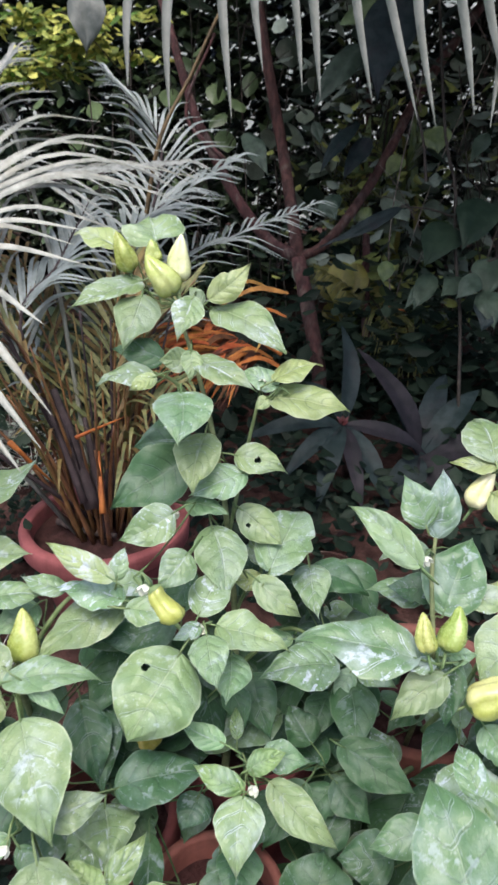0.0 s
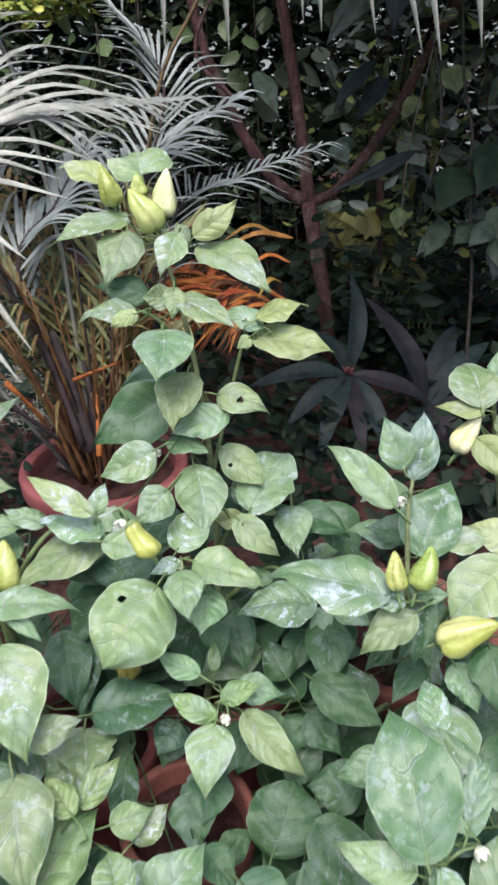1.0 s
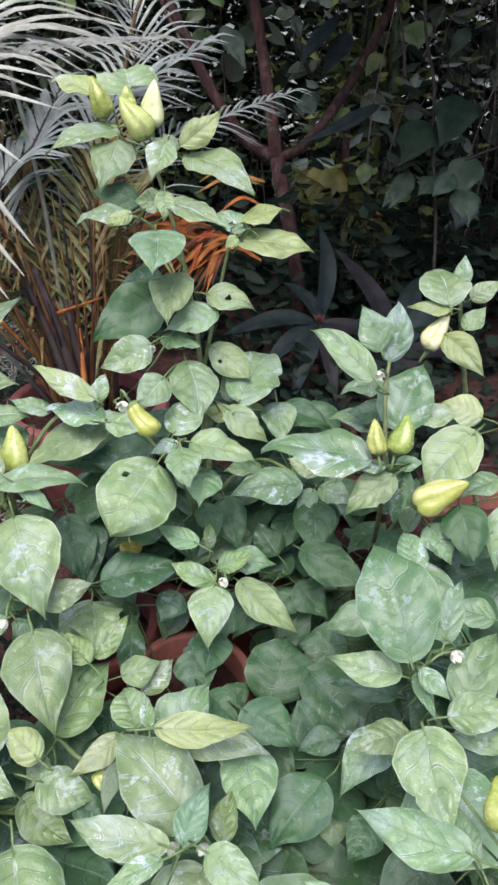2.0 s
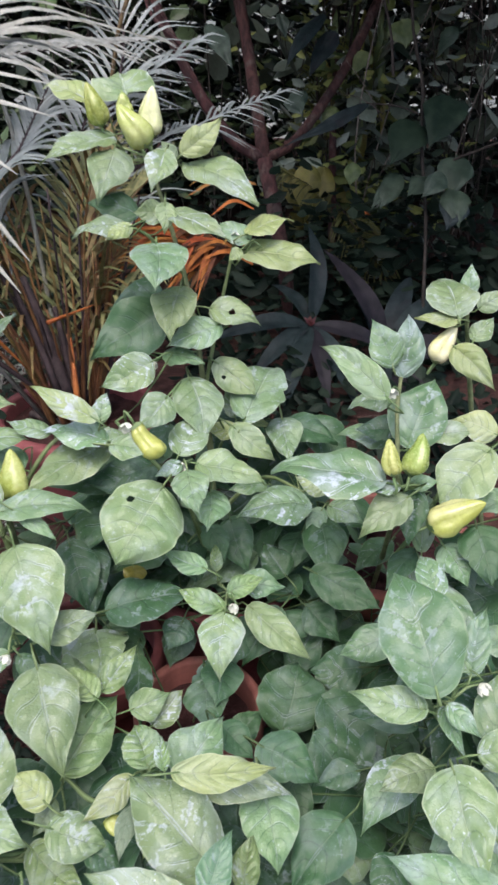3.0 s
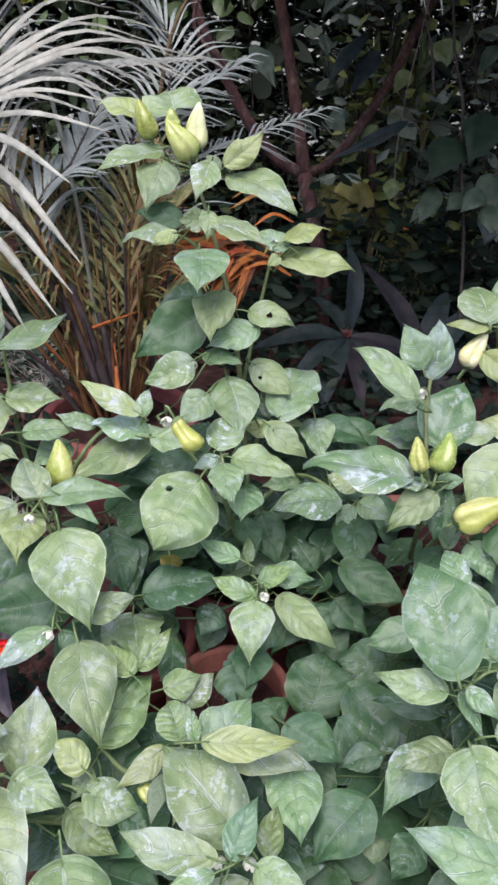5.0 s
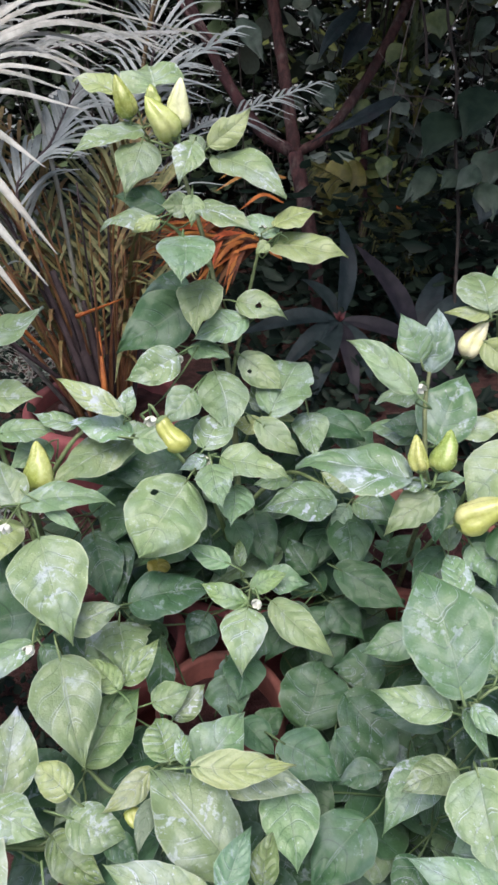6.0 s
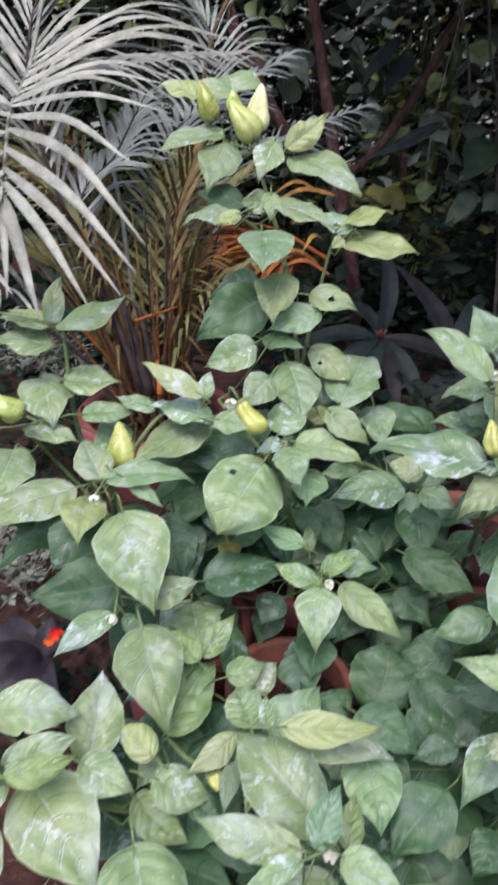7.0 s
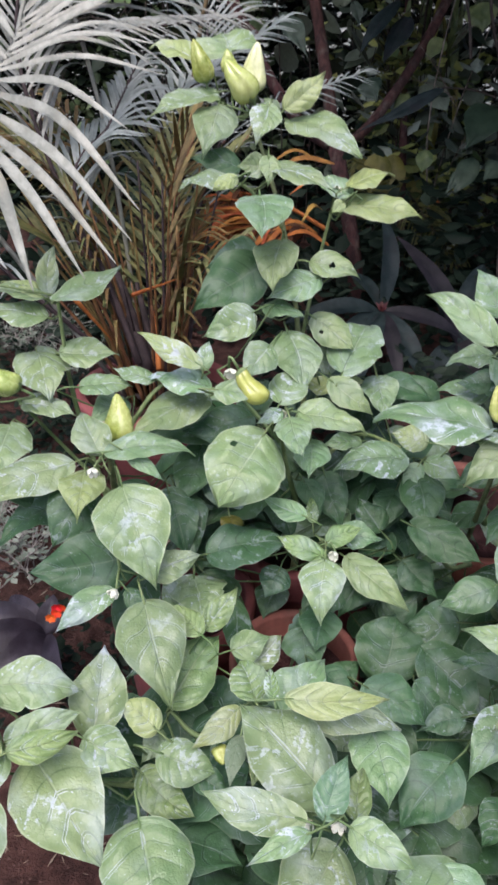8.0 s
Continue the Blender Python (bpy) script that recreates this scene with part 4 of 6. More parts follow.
add_leaf(low, DULL, (-0.090, 0.343, 0.427), -100, -13, -5, 0.051, 0.021)
add_leaf(low, CRINKLED, (-0.069, 0.351, 0.407), -101, -13, -5, 0.047, 0.022)
add_leaf(low, LIGHT, (-0.036, 0.244, 0.448), 169, 6, -23, 0.089, 0.036, wide=0.45)
add_leaf(low, BLUISH, (-0.016, 0.234, 0.464), 65, 24, 7, 0.055, 0.031)
add_leaf(low, CRINKLED, (0.016, 0.265, 0.413), 75, 24, 1, 0.048, 0.028)
add_leaf(low, GREEN, (-0.031, 0.207, 0.488), -155, -10, -19, 0.053, 0.019)
add_leaf(low, LIGHT, (0.005, 0.228, 0.463), -30, -6, 22, 0.058, 0.034)
add_leaf(low, LIGHT, (-0.002, 0.254, 0.387), -128, -18, -10, 0.096, 0.075)
add_leaf(low, DEEP, (0.121, 0.339, 0.396), -139, -22, -12, 0.084, 0.064)
add_leaf(low, GREEN, (0.038, 0.352, 0.435), -81, -13, 4, 0.076, 0.057, blunt=2.4)
add_leaf(low, DEEP, (0.040, 0.403, 0.429), -33, -10, 23, 0.070, 0.055)
add_leaf(low, DEEP, (0.071, 0.403, 0.381), -74, -21, 10, 0.066, 0.036)
add_leaf(low, DEEP, (0.071, 0.472, 0.362), 72, 28, 4, 0.084, 0.086, wide=0.45, blunt=2.9)
add_leaf(low, DEEP, (0.016, 0.476, 0.346), 39, 19, 19, 0.046, 0.036)
add_leaf(low, LIGHT, (-0.303, 0.288, 0.465), -142, -3, -29, 0.071, 0.055)
add_leaf(low, LIGHT, (-0.312, 0.256, 0.445), -92, -21, -14, 0.090, 0.062)
add_leaf(low, YOUNG, (-0.339, 0.317, 0.516), -39, -29, 11, 0.058, 0.028)
add_leaf(low, LIGHT, (-0.369, 0.325, 0.500), 80, 28, 21, 0.064, 0.039)
add_leaf(low, YOUNG, (-0.302, 0.279, 0.475), 145, 28, -13, 0.052, 0.021)
add_leaf(low, CRINKLED, (-0.133, 0.465, 0.448), 52, 20, 23, 0.062, 0.031)
add_leaf(low, GREEN, (-0.047, 0.384, 0.407), 48, 18, 18, 0.079, 0.064)
add_leaf(low, DEEP, (-0.020, 0.520, 0.396), -84, -15, 1, 0.065, 0.056)
add_leaf(low, DEEP, (-0.103, 0.548, 0.408), -86, -16, -2, 0.084, 0.035)
add_leaf(low, DEEP, (-0.003, 0.460, 0.393), -47, -11, 10, 0.054, 0.039)
add_leaf(low, DEEP, (0.004, 0.538, 0.411), -102, -11, -4, 0.061, 0.054)
add_pepper(low, (-0.112, 0.344, 0.405), (-0.107, 0.326, 0.404), 0.018, UNRIPE)
add_flower(low, (0.002, 0.266, 0.411))
add_flower(low, (-0.027, 0.265, 0.414))

side = Plant("sturdy pepper plant with green and yellow peppers among large leaves", (0.25, 0.80, 0.29), [
    ([(0.25, 0.80, 0.28), (0.24, 0.72, 0.44), (0.225, 0.65, 0.58), (0.22, 0.68, 0.68), (0.225, 0.70, 0.72)], 0.0042, 0.0022),
    ([(0.235, 0.68, 0.44), (0.27, 0.65, 0.55), (0.29, 0.66, 0.62)], 0.004, 0.002),
    ([(0.225, 0.65, 0.56), (0.19, 0.64, 0.60)], 0.003, 0.002),
    ([(0.23, 0.69, 0.36), (0.17, 0.62, 0.42), (0.14, 0.66, 0.50)], 0.004, 0.002),
    ([(0.235, 0.64, 0.34), (0.23, 0.48, 0.42), (0.215, 0.38, 0.50), (0.215, 0.36, 0.545)], 0.005, 0.0025),
    ([(0.23, 0.48, 0.42), (0.24, 0.36, 0.46), (0.215, 0.30, 0.49)], 0.004, 0.002)])
add_leaf(side, MID, (0.189, 0.593, 0.636), 164, 2, -16, 0.133, 0.077)
add_leaf(side, YOUNG, (0.148, 0.706, 0.555), 162, 7, -40, 0.049, 0.040)
add_leaf(side, GREEN, (0.138, 0.691, 0.529), -136, -33, -21, 0.042, 0.028)
add_leaf(side, GREEN, (0.149, 0.699, 0.528), -30, -13, 37, 0.052, 0.037)
add_leaf(side, LIGHT, (0.220, 0.587, 0.620), -155, -29, -28, 0.077, 0.044)
add_leaf(side, LIGHT, (0.194, 0.638, 0.723), 140, 27, -42, 0.104, 0.038)
add_leaf(side, BLUISH, (0.227, 0.701, 0.719), 77, 54, -3, 0.084, 0.042)
add_leaf(side, GREEN, (0.213, 0.700, 0.735), 120, 46, -30, 0.066, 0.044)
add_leaf(side, DEEP, (0.134, 0.687, 0.519), -91, -21, 5, 0.093, 0.057)
add_leaf(side, GREEN, (0.256, 0.616, 0.519), 73, 21, -1, 0.092, 0.034)
add_leaf(side, DEEP, (0.286, 0.626, 0.510), -65, -14, 15, 0.070, 0.047)
add_leaf(side, GREEN, (0.234, 0.478, 0.563), 99, 17, -10, 0.059, 0.033)
add_leaf(side, DEEP, (0.255, 0.637, 0.497), -134, -18, -9, 0.069, 0.036)
add_leaf(side, DEEP, (0.090, 0.820, 0.590), -22, -5, 21, 0.089, 0.056)
add_leaf(side, GREEN, (0.091, 0.808, 0.606), -86, -21, 3, 0.078, 0.053)
add_leaf(side, GREEN, (0.230, 0.731, 0.620), 166, 0, -21, 0.072, 0.047)
add_leaf(side, GREEN, (0.244, 0.785, 0.648), -178, -7, -21, 0.065, 0.042)
add_leaf(side, MID, (0.234, 0.660, 0.648), 51, 45, 14, 0.094, 0.072)
add_leaf(side, GREEN, (0.244, 0.700, 0.637), 117, 36, -30, 0.056, 0.029)
add_leaf(side, DEEP, (0.241, 0.713, 0.640), 170, -4, -34, 0.064, 0.042)
add_leaf(side, LIGHT, (0.262, 0.668, 0.655), -5, 9, 27, 0.058, 0.038)
add_leaf(side, YOUNG, (0.339, 0.653, 0.663), 149, 8, -45, 0.058, 0.041)
add_leaf(side, LIGHT, (0.328, 0.640, 0.648), -151, -36, -24, 0.091, 0.070, wide=0.5)
add_leaf(side, GREEN, (0.232, 0.623, 0.614), -9, 10, 41, 0.033, 0.022)
add_leaf(side, GREEN, (0.208, 0.590, 0.632), -176, -6, -15, 0.040, 0.021)
add_leaf(side, DEEP, (0.240, 0.622, 0.603), -107, -40, 2, 0.069, 0.039)
add_leaf(side, DEEP, (0.121, 0.611, 0.487), -33, -12, 33, 0.095, 0.055)
add_leaf(side, MID, (0.206, 0.529, 0.460), -168, -17, -28, 0.071, 0.045)
add_leaf(side, DEEP, (0.116, 0.617, 0.422), -46, -20, 27, 0.062, 0.048)
add_leaf(side, DEEP, (0.177, 0.545, 0.386), 176, -6, -30, 0.066, 0.061)
add_leaf(side, DEEP, (0.153, 0.719, 0.495), -94, -18, 2, 0.092, 0.061)
add_leaf(side, MID, (0.194, 0.352, 0.569), 101, 29, -18, 0.118, 0.082, wide=0.45, blunt=1.75)
add_leaf(side, MID, (0.257, 0.430, 0.539), 123, 22, -26, 0.078, 0.043)
add_leaf(side, BLUISH, (0.236, 0.378, 0.561), 61, 33, 0, 0.066, 0.030)
add_leaf(side, LIGHT, (0.187, 0.355, 0.539), 161, -0, -29, 0.071, 0.035)
add_leaf(side, DEEP, (0.209, 0.416, 0.437), 164, -2, -28, 0.074, 0.030)
add_leaf(side, GREEN, (0.203, 0.388, 0.414), -140, -21, -11, 0.092, 0.051)
add_leaf(side, LIGHT, (0.204, 0.342, 0.470), -165, -9, -12, 0.060, 0.038)
add_leaf(side, LIGHT, (0.206, 0.309, 0.513), -86, -19, 14, 0.092, 0.066, wide=0.28)
add_leaf(side, GREEN, (0.226, 0.213, 0.483), 155, 1, -23, 0.100, 0.047)
add_leaf(side, DEEP, (0.172, 0.317, 0.364), -130, -19, -6, 0.048, 0.040)
add_leaf(side, GREEN, (0.207, 0.352, 0.549), -53, -13, 26, 0.040, 0.021)
add_leaf(side, GREEN, (0.209, 0.363, 0.528), -75, -21, 19, 0.045, 0.018)
add_leaf(side, GREEN, (0.234, 0.376, 0.565), 140, 8, -31, 0.028, 0.013)
add_leaf(side, GREEN, (0.272, 0.585, 0.546), -66, -27, 27, 0.055, 0.040)
add_leaf(side, DEEP, (0.305, 0.583, 0.578), -83, -33, 20, 0.075, 0.055)
add_leaf(side, DEEP, (0.146, 0.392, 0.398), -168, -12, -21, 0.051, 0.032)
add_leaf(side, GREEN, (0.235, 0.220, 0.469), 105, 19, -16, 0.042, 0.021)
add_leaf(side, GREEN, (0.297, 0.409, 0.556), 153, 1, -13, 0.058, 0.037)
add_leaf(side, MID, (0.249, 0.333, 0.513), 55, 29, 4, 0.089, 0.048)
add_leaf(side, LIGHT, (0.225, 0.311, 0.531), -3, 13, 27, 0.067, 0.037)
add_leaf(side, GREEN, (0.241, 0.319, 0.496), -18, 5, 28, 0.061, 0.026)
add_leaf(side, GREEN, (0.379, 0.590, 0.568), -124, -39, -6, 0.083, 0.052)
add_leaf(side, GREEN, (0.380, 0.657, 0.571), -164, -15, -17, 0.059, 0.037)
add_leaf(side, DEEP, (0.330, 0.883, 0.413), -164, -14, -19, 0.097, 0.059)
add_leaf(side, DEEP, (0.259, 0.766, 0.413), -145, -18, -13, 0.077, 0.044)
add_pepper(side, (0.198, 0.586, 0.649), (0.194, 0.609, 0.685), 0.022, UNRIPE)
add_pepper(side, (0.220, 0.596, 0.644), (0.235, 0.617, 0.687), 0.030, UNRIPE)
add_pepper(side, (0.249, 0.586, 0.577), (0.310, 0.576, 0.613), 0.041)
add_flower(side, (0.200, 0.651, 0.726))
add_flower(side, (0.244, 0.371, 0.552))
add_pepper(side, (0.249, 0.207, 0.520), (0.248, 0.243, 0.543), 0.034, UNRIPE)

edge = Plant("pepper plant at the edge of the bed with one yellow pepper", (0.53, 1.01, 0.19), [
    ([(0.53, 1.01, 0.19), (0.45, 0.965, 0.45), (0.385, 0.92, 0.68), (0.375, 0.92, 0.74)], 0.006, 0.0025),
    ([(0.385, 0.92, 0.66), (0.35, 0.89, 0.70), (0.335, 0.885, 0.715)], 0.003, 0.002)])
add_leaf(edge, LIGHT, (0.340, 0.856, 0.741), 93, 19, -7, 0.095, 0.075)
add_leaf(edge, YOUNG, (0.343, 0.856, 0.737), 165, -1, -20, 0.062, 0.036)
add_leaf(edge, GREEN, (0.375, 0.917, 0.749), 78, 58, -8, 0.054, 0.028)
add_leaf(edge, YOUNG, (0.339, 0.845, 0.699), -52, -30, 41, 0.085, 0.046)
add_leaf(edge, LIGHT, (0.368, 0.853, 0.706), 37, 32, 17, 0.051, 0.034)
add_leaf(edge, LIGHT, (0.386, 0.901, 0.738), 6, 30, 46, 0.051, 0.033)
add_pepper(edge, (0.315, 0.851, 0.674), (0.342, 0.862, 0.727), 0.032, PALE)

fill_behind(tall, ((0.045, 0.10), (0.09, 0.17)), 0.40, 0.68)
fill_behind(spread, ((0.045, 0.10), (0.08, 0.17)), 0.36, 0.60)
fill_behind(low, ((0.04, 0.09), (0.07, 0.15), (0.1, 0.18)), 0.22)
fill_behind(side, ((0.045, 0.10), (0.08, 0.18), (0.1, 0.2)), 0.24)
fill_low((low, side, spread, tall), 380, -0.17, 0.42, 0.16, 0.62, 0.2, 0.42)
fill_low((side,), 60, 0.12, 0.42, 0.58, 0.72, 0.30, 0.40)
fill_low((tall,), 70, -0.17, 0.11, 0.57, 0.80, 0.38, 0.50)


# ---- palm behind the pots ----
def blade_data(pts, width, vs, fs, n=9, crease=0.18):
    """A long creased leaflet along a smooth line, appended to vs, fs."""
    line = curve_points(pts, n)
    start = len(vs)
    for i, c in enumerate(line):
        u = i / n
        d = (line[min(i + 1, n)] - line[max(i - 1, 0)]).normalized()
        s = d.cross(Vector((0.05, -0.55, 0.83)))
        s = s.normalized() if s.length > 1e-4 else Vector((1, 0, 0))
        up = s.cross(d)
        h = width / 2 * min(1, 0.35 + 3.5 * u) * (1 - u**2.2) + 0.0004
        vs += [c - s * h, c + up * -crease * h, c + s * h]
    for i in range(n):
        for j in range(2):
            a = start + i * 3 + j
            fs.append((a, a + 1, a + 4, a + 3))


def add_leaflet(parent, pts, width, mat, crease=0.18):
    vs, fs = [], []
    blade_data(pts, width, vs, fs, crease=crease)
    return mesh_object("leaflet", vs, fs, mat, parent)


def sag(a, b, lift):
    a, b = Vector(a), Vector(b)
    return [a, a.lerp(b, 0.5) + Vector((0, 0, lift)), b]


def add_frond(label, pts, count, length, width, mat, rachis_mat, droop=0.3, spread_angle=50, thickness=0.006, name="palm_frond"):
    """A feather frond: a rachis along pts with leaflets on both sides."""
    ob = thing(name, label, "palm frond", group="palm fronds", at=pts[0])
    inv = Matrix.Translation(pts[0]).inverted()
    st = tube("rachis", pts, thickness, thickness * 0.35, rachis_mat, ob, 14, 6)
    st.matrix_parent_inverse = inv
    line = curve_points(pts, 40)
    for k in range(count):
        for sgn in (-1, 1):
            u = 0.22 + 0.78 * (k + rng.uniform(0.2, 0.8)) / count
            i = min(39, int(u * 40))
            d = (line[i + 1] - line[i]).normalized()
            s = d.cross(Vector((0, 0, 1))).normalized() * sgn
            g = radians(spread_angle * (1.15 - 0.5 * u) + rng.uniform(-5, 5))
            n = length * math.sin(math.pi * min(1, 0.18 + 0.72 * u)) * rng.uniform(0.85, 1.1)
            way = (d * math.cos(g) + s * math.sin(g) + Vector((0, 0, 0.12))).normalized()
            a = line[i]
            lf = add_leaflet(ob, [a, a + way * n * 0.5, a + way * n + Vector((0, 0, -droop * n))], width * rng.uniform(0.8, 1.1), mat)
            lf.matrix_parent_inverse = inv
    return ob


near_frond = thing("palm_frond", "silvery green arching palm frond with long drooping leaflets", "palm frond", group="palm fronds", at=(-0.412, 0.807, 0.899))
NEAR_INV = Matrix.Translation(near_frond.location).inverted()
RACHIS = [(-0.38, 1.53, 0.24), (-0.44, 1.62, 0.85), (-0.543, 1.680, 1.213), (-0.471, 1.177, 1.041), (-0.438, 0.966, 0.994), (-0.424, 0.877, 0.941), (-0.412, 0.807, 0.899)]
o = tube("rachis", RACHIS, 0.006, 0.0018, PALM_NEAR, near_frond, 22, 6)
o.matrix_parent_inverse = NEAR_INV
for a, b, lift, w in (
    ((-0.412, 0.807, 0.899), (-0.341, 0.678, 0.771), 0.01, 0.019), ((-0.412, 0.821, 0.912), (-0.281, 0.689, 0.783), 0.012, 0.017),
    ((-0.414, 0.835, 0.927), (-0.247, 0.709, 0.796), 0.014, 0.017), ((-0.417, 0.859, 0.949), (-0.231, 0.734, 0.817), 0.02, 0.019),
    ((-0.423, 0.895, 0.970), (-0.223, 0.764, 0.846), 0.035, 0.02), ((-0.424, 0.915, 0.984), (-0.247, 0.857, 0.929), 0.025, 0.019),
    ((-0.430, 0.944, 0.995), (-0.206, 0.940, 0.987), 0.02, 0.015), ((-0.433, 0.972, 1.003), (-0.217, 1.006, 1.022), 0.025, 0.014),
    ((-0.439, 1.026, 1.018), (-0.116, 1.148, 1.056), 0.05, 0.014), ((-0.443, 1.053, 1.024), (-0.151, 1.134, 1.036), 0.045, 0.013),
    ((-0.448, 1.095, 1.037), (-0.072, 1.275, 1.071), 0.05, 0.013), ((-0.455, 1.152, 1.056), (-0.182, 1.344, 1.101), 0.05, 0.013),
    ((-0.465, 1.206, 1.070), (-0.271, 1.431, 1.159), 0.05, 0.013), ((-0.435, 0.999, 1.011), (-0.173, 1.061, 1.012), 0.04, 0.012), ((-0.441, 1.040, 1.021), (-0.089, 1.164, 1.041), 0.06, 0.012), ((-0.444, 1.069, 1.031), (-0.132, 1.218, 1.078), 0.06, 0.013), ((-0.452, 1.122, 1.044), (-0.121, 1.295, 1.109), 0.06, 0.012), ((-0.432, 0.958, 1.000), (-0.232, 0.995, 1.004), 0.03, 0.013), ((-0.412, 0.809, 0.902), (-0.385, 0.700, 0.793), 0.0, 0.012),
    ((-0.412, 0.812, 0.907), (-0.428, 0.708, 0.811), 0.01, 0.015), ((-0.414, 0.833, 0.923), (-0.469, 0.757, 0.858), 0.015, 0.018),
    ((-0.417, 0.856, 0.944), (-0.497, 0.798, 0.892), 0.02, 0.018), ((-0.423, 0.892, 0.965), (-0.522, 0.841, 0.927), 0.02, 0.017),
    ((-0.424, 0.915, 0.984), (-0.545, 0.898, 0.967), 0.025, 0.017), ((-0.430, 0.944, 0.995), (-0.562, 0.980, 1.009), 0.025, 0.016),
    ((-0.433, 0.986, 1.008), (-0.562, 1.065, 1.056), 0.03, 0.015), ((-0.450, 1.092, 1.033), (-0.581, 1.214, 1.114), 0.03, 0.014)):
    o = add_leaflet(near_frond, sag(a, b, lift), w * 0.92, PALM_NEAR, 0.55)
    o.matrix_parent_inverse = NEAR_INV

rng.seed(21)
PALM_FOOT = Vector((-0.35, 1.50, 0.24))
for lab, top, cnt, ln, mat in (
    ("silvery palm frond spreading behind the peppers", [PALM_FOOT, (-0.267, 1.780, 0.835), (-0.225, 1.956, 1.103), (-0.353, 1.977, 1.271)], 26, 0.26, PALM_BLUE),
    ("grey green palm frond with fine leaflets", [PALM_FOOT, (-0.327, 1.723, 0.832), (-0.239, 1.832, 0.951), (-0.030, 1.945, 1.077)], 26, 0.24, PALM_BLUE),
    ("pale palm frond reaching towards the tree", [PALM_FOOT, (-0.202, 1.813, 0.786), (-0.062, 1.961, 0.871), (0.192, 2.109, 0.951)], 24, 0.24, PALM_BLUE),
    ("long silvery palm frond arching over the bed", [PALM_FOOT, (-0.578, 1.549, 0.935), (-0.457, 1.595, 1.035), (-0.141, 1.724, 1.074)], 30, 0.30, PALM),
    ("silvery palm frond with upright leaflets", [PALM_FOOT, (-0.546, 1.459, 0.858), (-0.582, 1.579, 1.123), (-0.489, 1.652, 1.283)], 24, 0.28, PALM),
    ("blue grey palm frond behind the pepper tips", [PALM_FOOT, (-0.500, 1.512, 0.724), (-0.426, 1.601, 0.868), (-0.372, 1.732, 0.989)], 28, 0.22, PALM_BLUE),
    ("drooping palm frond in the shade", [PALM_FOOT, (-0.665, 1.344, 0.651), (-0.740, 1.414, 0.777), (-0.807, 1.287, 0.765)], 24, 0.26, PALM_BLUE)):
    add_frond(lab, top, cnt, ln, 0.0065 if lab.startswith("pale") else 0.0095, mat, SHEATH)

for k in range(16):
    ang0 = radians(-20 + k * 15 + rng.uniform(-8, 8))
    reach, high = rng.uniform(0.16, 0.42), rng.uniform(0.36, 0.72)
    d = Vector((min(math.cos(ang0), 0.55 * math.cos(ang0)), 0.55 * math.sin(ang0), 0))
    foot = PALM_FOOT + d * 0.06
    add_frond("olive brown young palm frond above the pot", [foot, foot + d * reach * 0.35 + Vector((0, 0, high * 0.7)), foot + d * reach + Vector((0, 0, high))], 11, 0.19, 0.0105, PALM_OLIVE if k % 3 else PALM_DRY_OLIVE, CANE, droop=rng.uniform(0.05, 0.5), spread_angle=rng.uniform(45, 72), thickness=0.004)

clump = thing("palm_clump", "crowded orange brown palm canes rising from a pot", "palm", at=PALM_FOOT)
CLUMP_INV = Matrix.Translation(PALM_FOOT).inverted()
for k in range(30):
    g = rng.uniform(0, 2 * math.pi)
    f = PALM_FOOT + Vector((math.cos(g) * rng.uniform(0, 0.075), math.sin(g) * rng.uniform(0, 0.075), -0.02))
    lean = Vector((min(math.cos(g), 0.5 * math.cos(g)) * rng.uniform(0.02, 0.3), math.sin(g) * rng.uniform(0.02, 0.16), rng.uniform(0.3, 0.62)))
    o = tube("cane", [f, f + lean * 0.45 + Vector((0, 0, 0.04)), f + lean], rng.uniform(0.003, 0.0075), 0.002, (SHEATH, CANE, CANE, PALM_DRY_OLIVE, CANE)[k % 5], clump, 8, 6)
    o.matrix_parent_inverse = CLUMP_INV
for a, b, r in (((-0.355, 1.415, 0.348), (-0.442, 1.509, 0.604), 0.019), ((-0.340, 1.433, 0.338), (-0.385, 1.538, 0.523), 0.012), ((-0.370, 1.403, 0.370), (-0.484, 1.482, 0.667), 0.009)):
    o = tube("sheath", [a, Vector(a).lerp(Vector(b), 0.5) + Vector((0, 0, 0.02)), b], r, r * 0.45, SHEATH, clump, 10, 8, 0.06, "dark purplish leaf sheath")
    o.matrix_parent_inverse = CLUMP_INV
for a, b, r in (((-0.365, 1.373, 0.545), (-0.278, 1.484, 0.548), 0.005), ((-0.307, 1.306, 0.397), (-0.327, 1.406, 0.497), 0.0075), ((-0.474, 1.281, 0.576), (-0.410, 1.327, 0.458), 0.006)):
    o = tube("dry_stalk", [a, b], r, r * 0.25, PALM_DRY, clump, 4, 6, label="bright orange dry stalk")
    o.matrix_parent_inverse = CLUMP_INV

for a, b, r in (((-0.300, 1.56, 0.22), (-0.262, 1.68, 0.675), 0.0085), ((-0.318, 1.57, 0.22), (-0.279, 1.68, 0.640), 0.007), ((-0.335, 1.58, 0.22), (-0.314, 1.68, 0.603), 0.007), ((-0.352, 1.56, 0.22), (-0.318, 1.66, 0.560), 0.006)):
    o = tube("cane", [a, Vector(a).lerp(Vector(b), 0.55) + Vector((0.008, 0, 0)), b], r, r * 0.7, RUST, clump, 8, 7, 0.05, "rusty orange cane")
    o.matrix_parent_inverse = CLUMP_INV

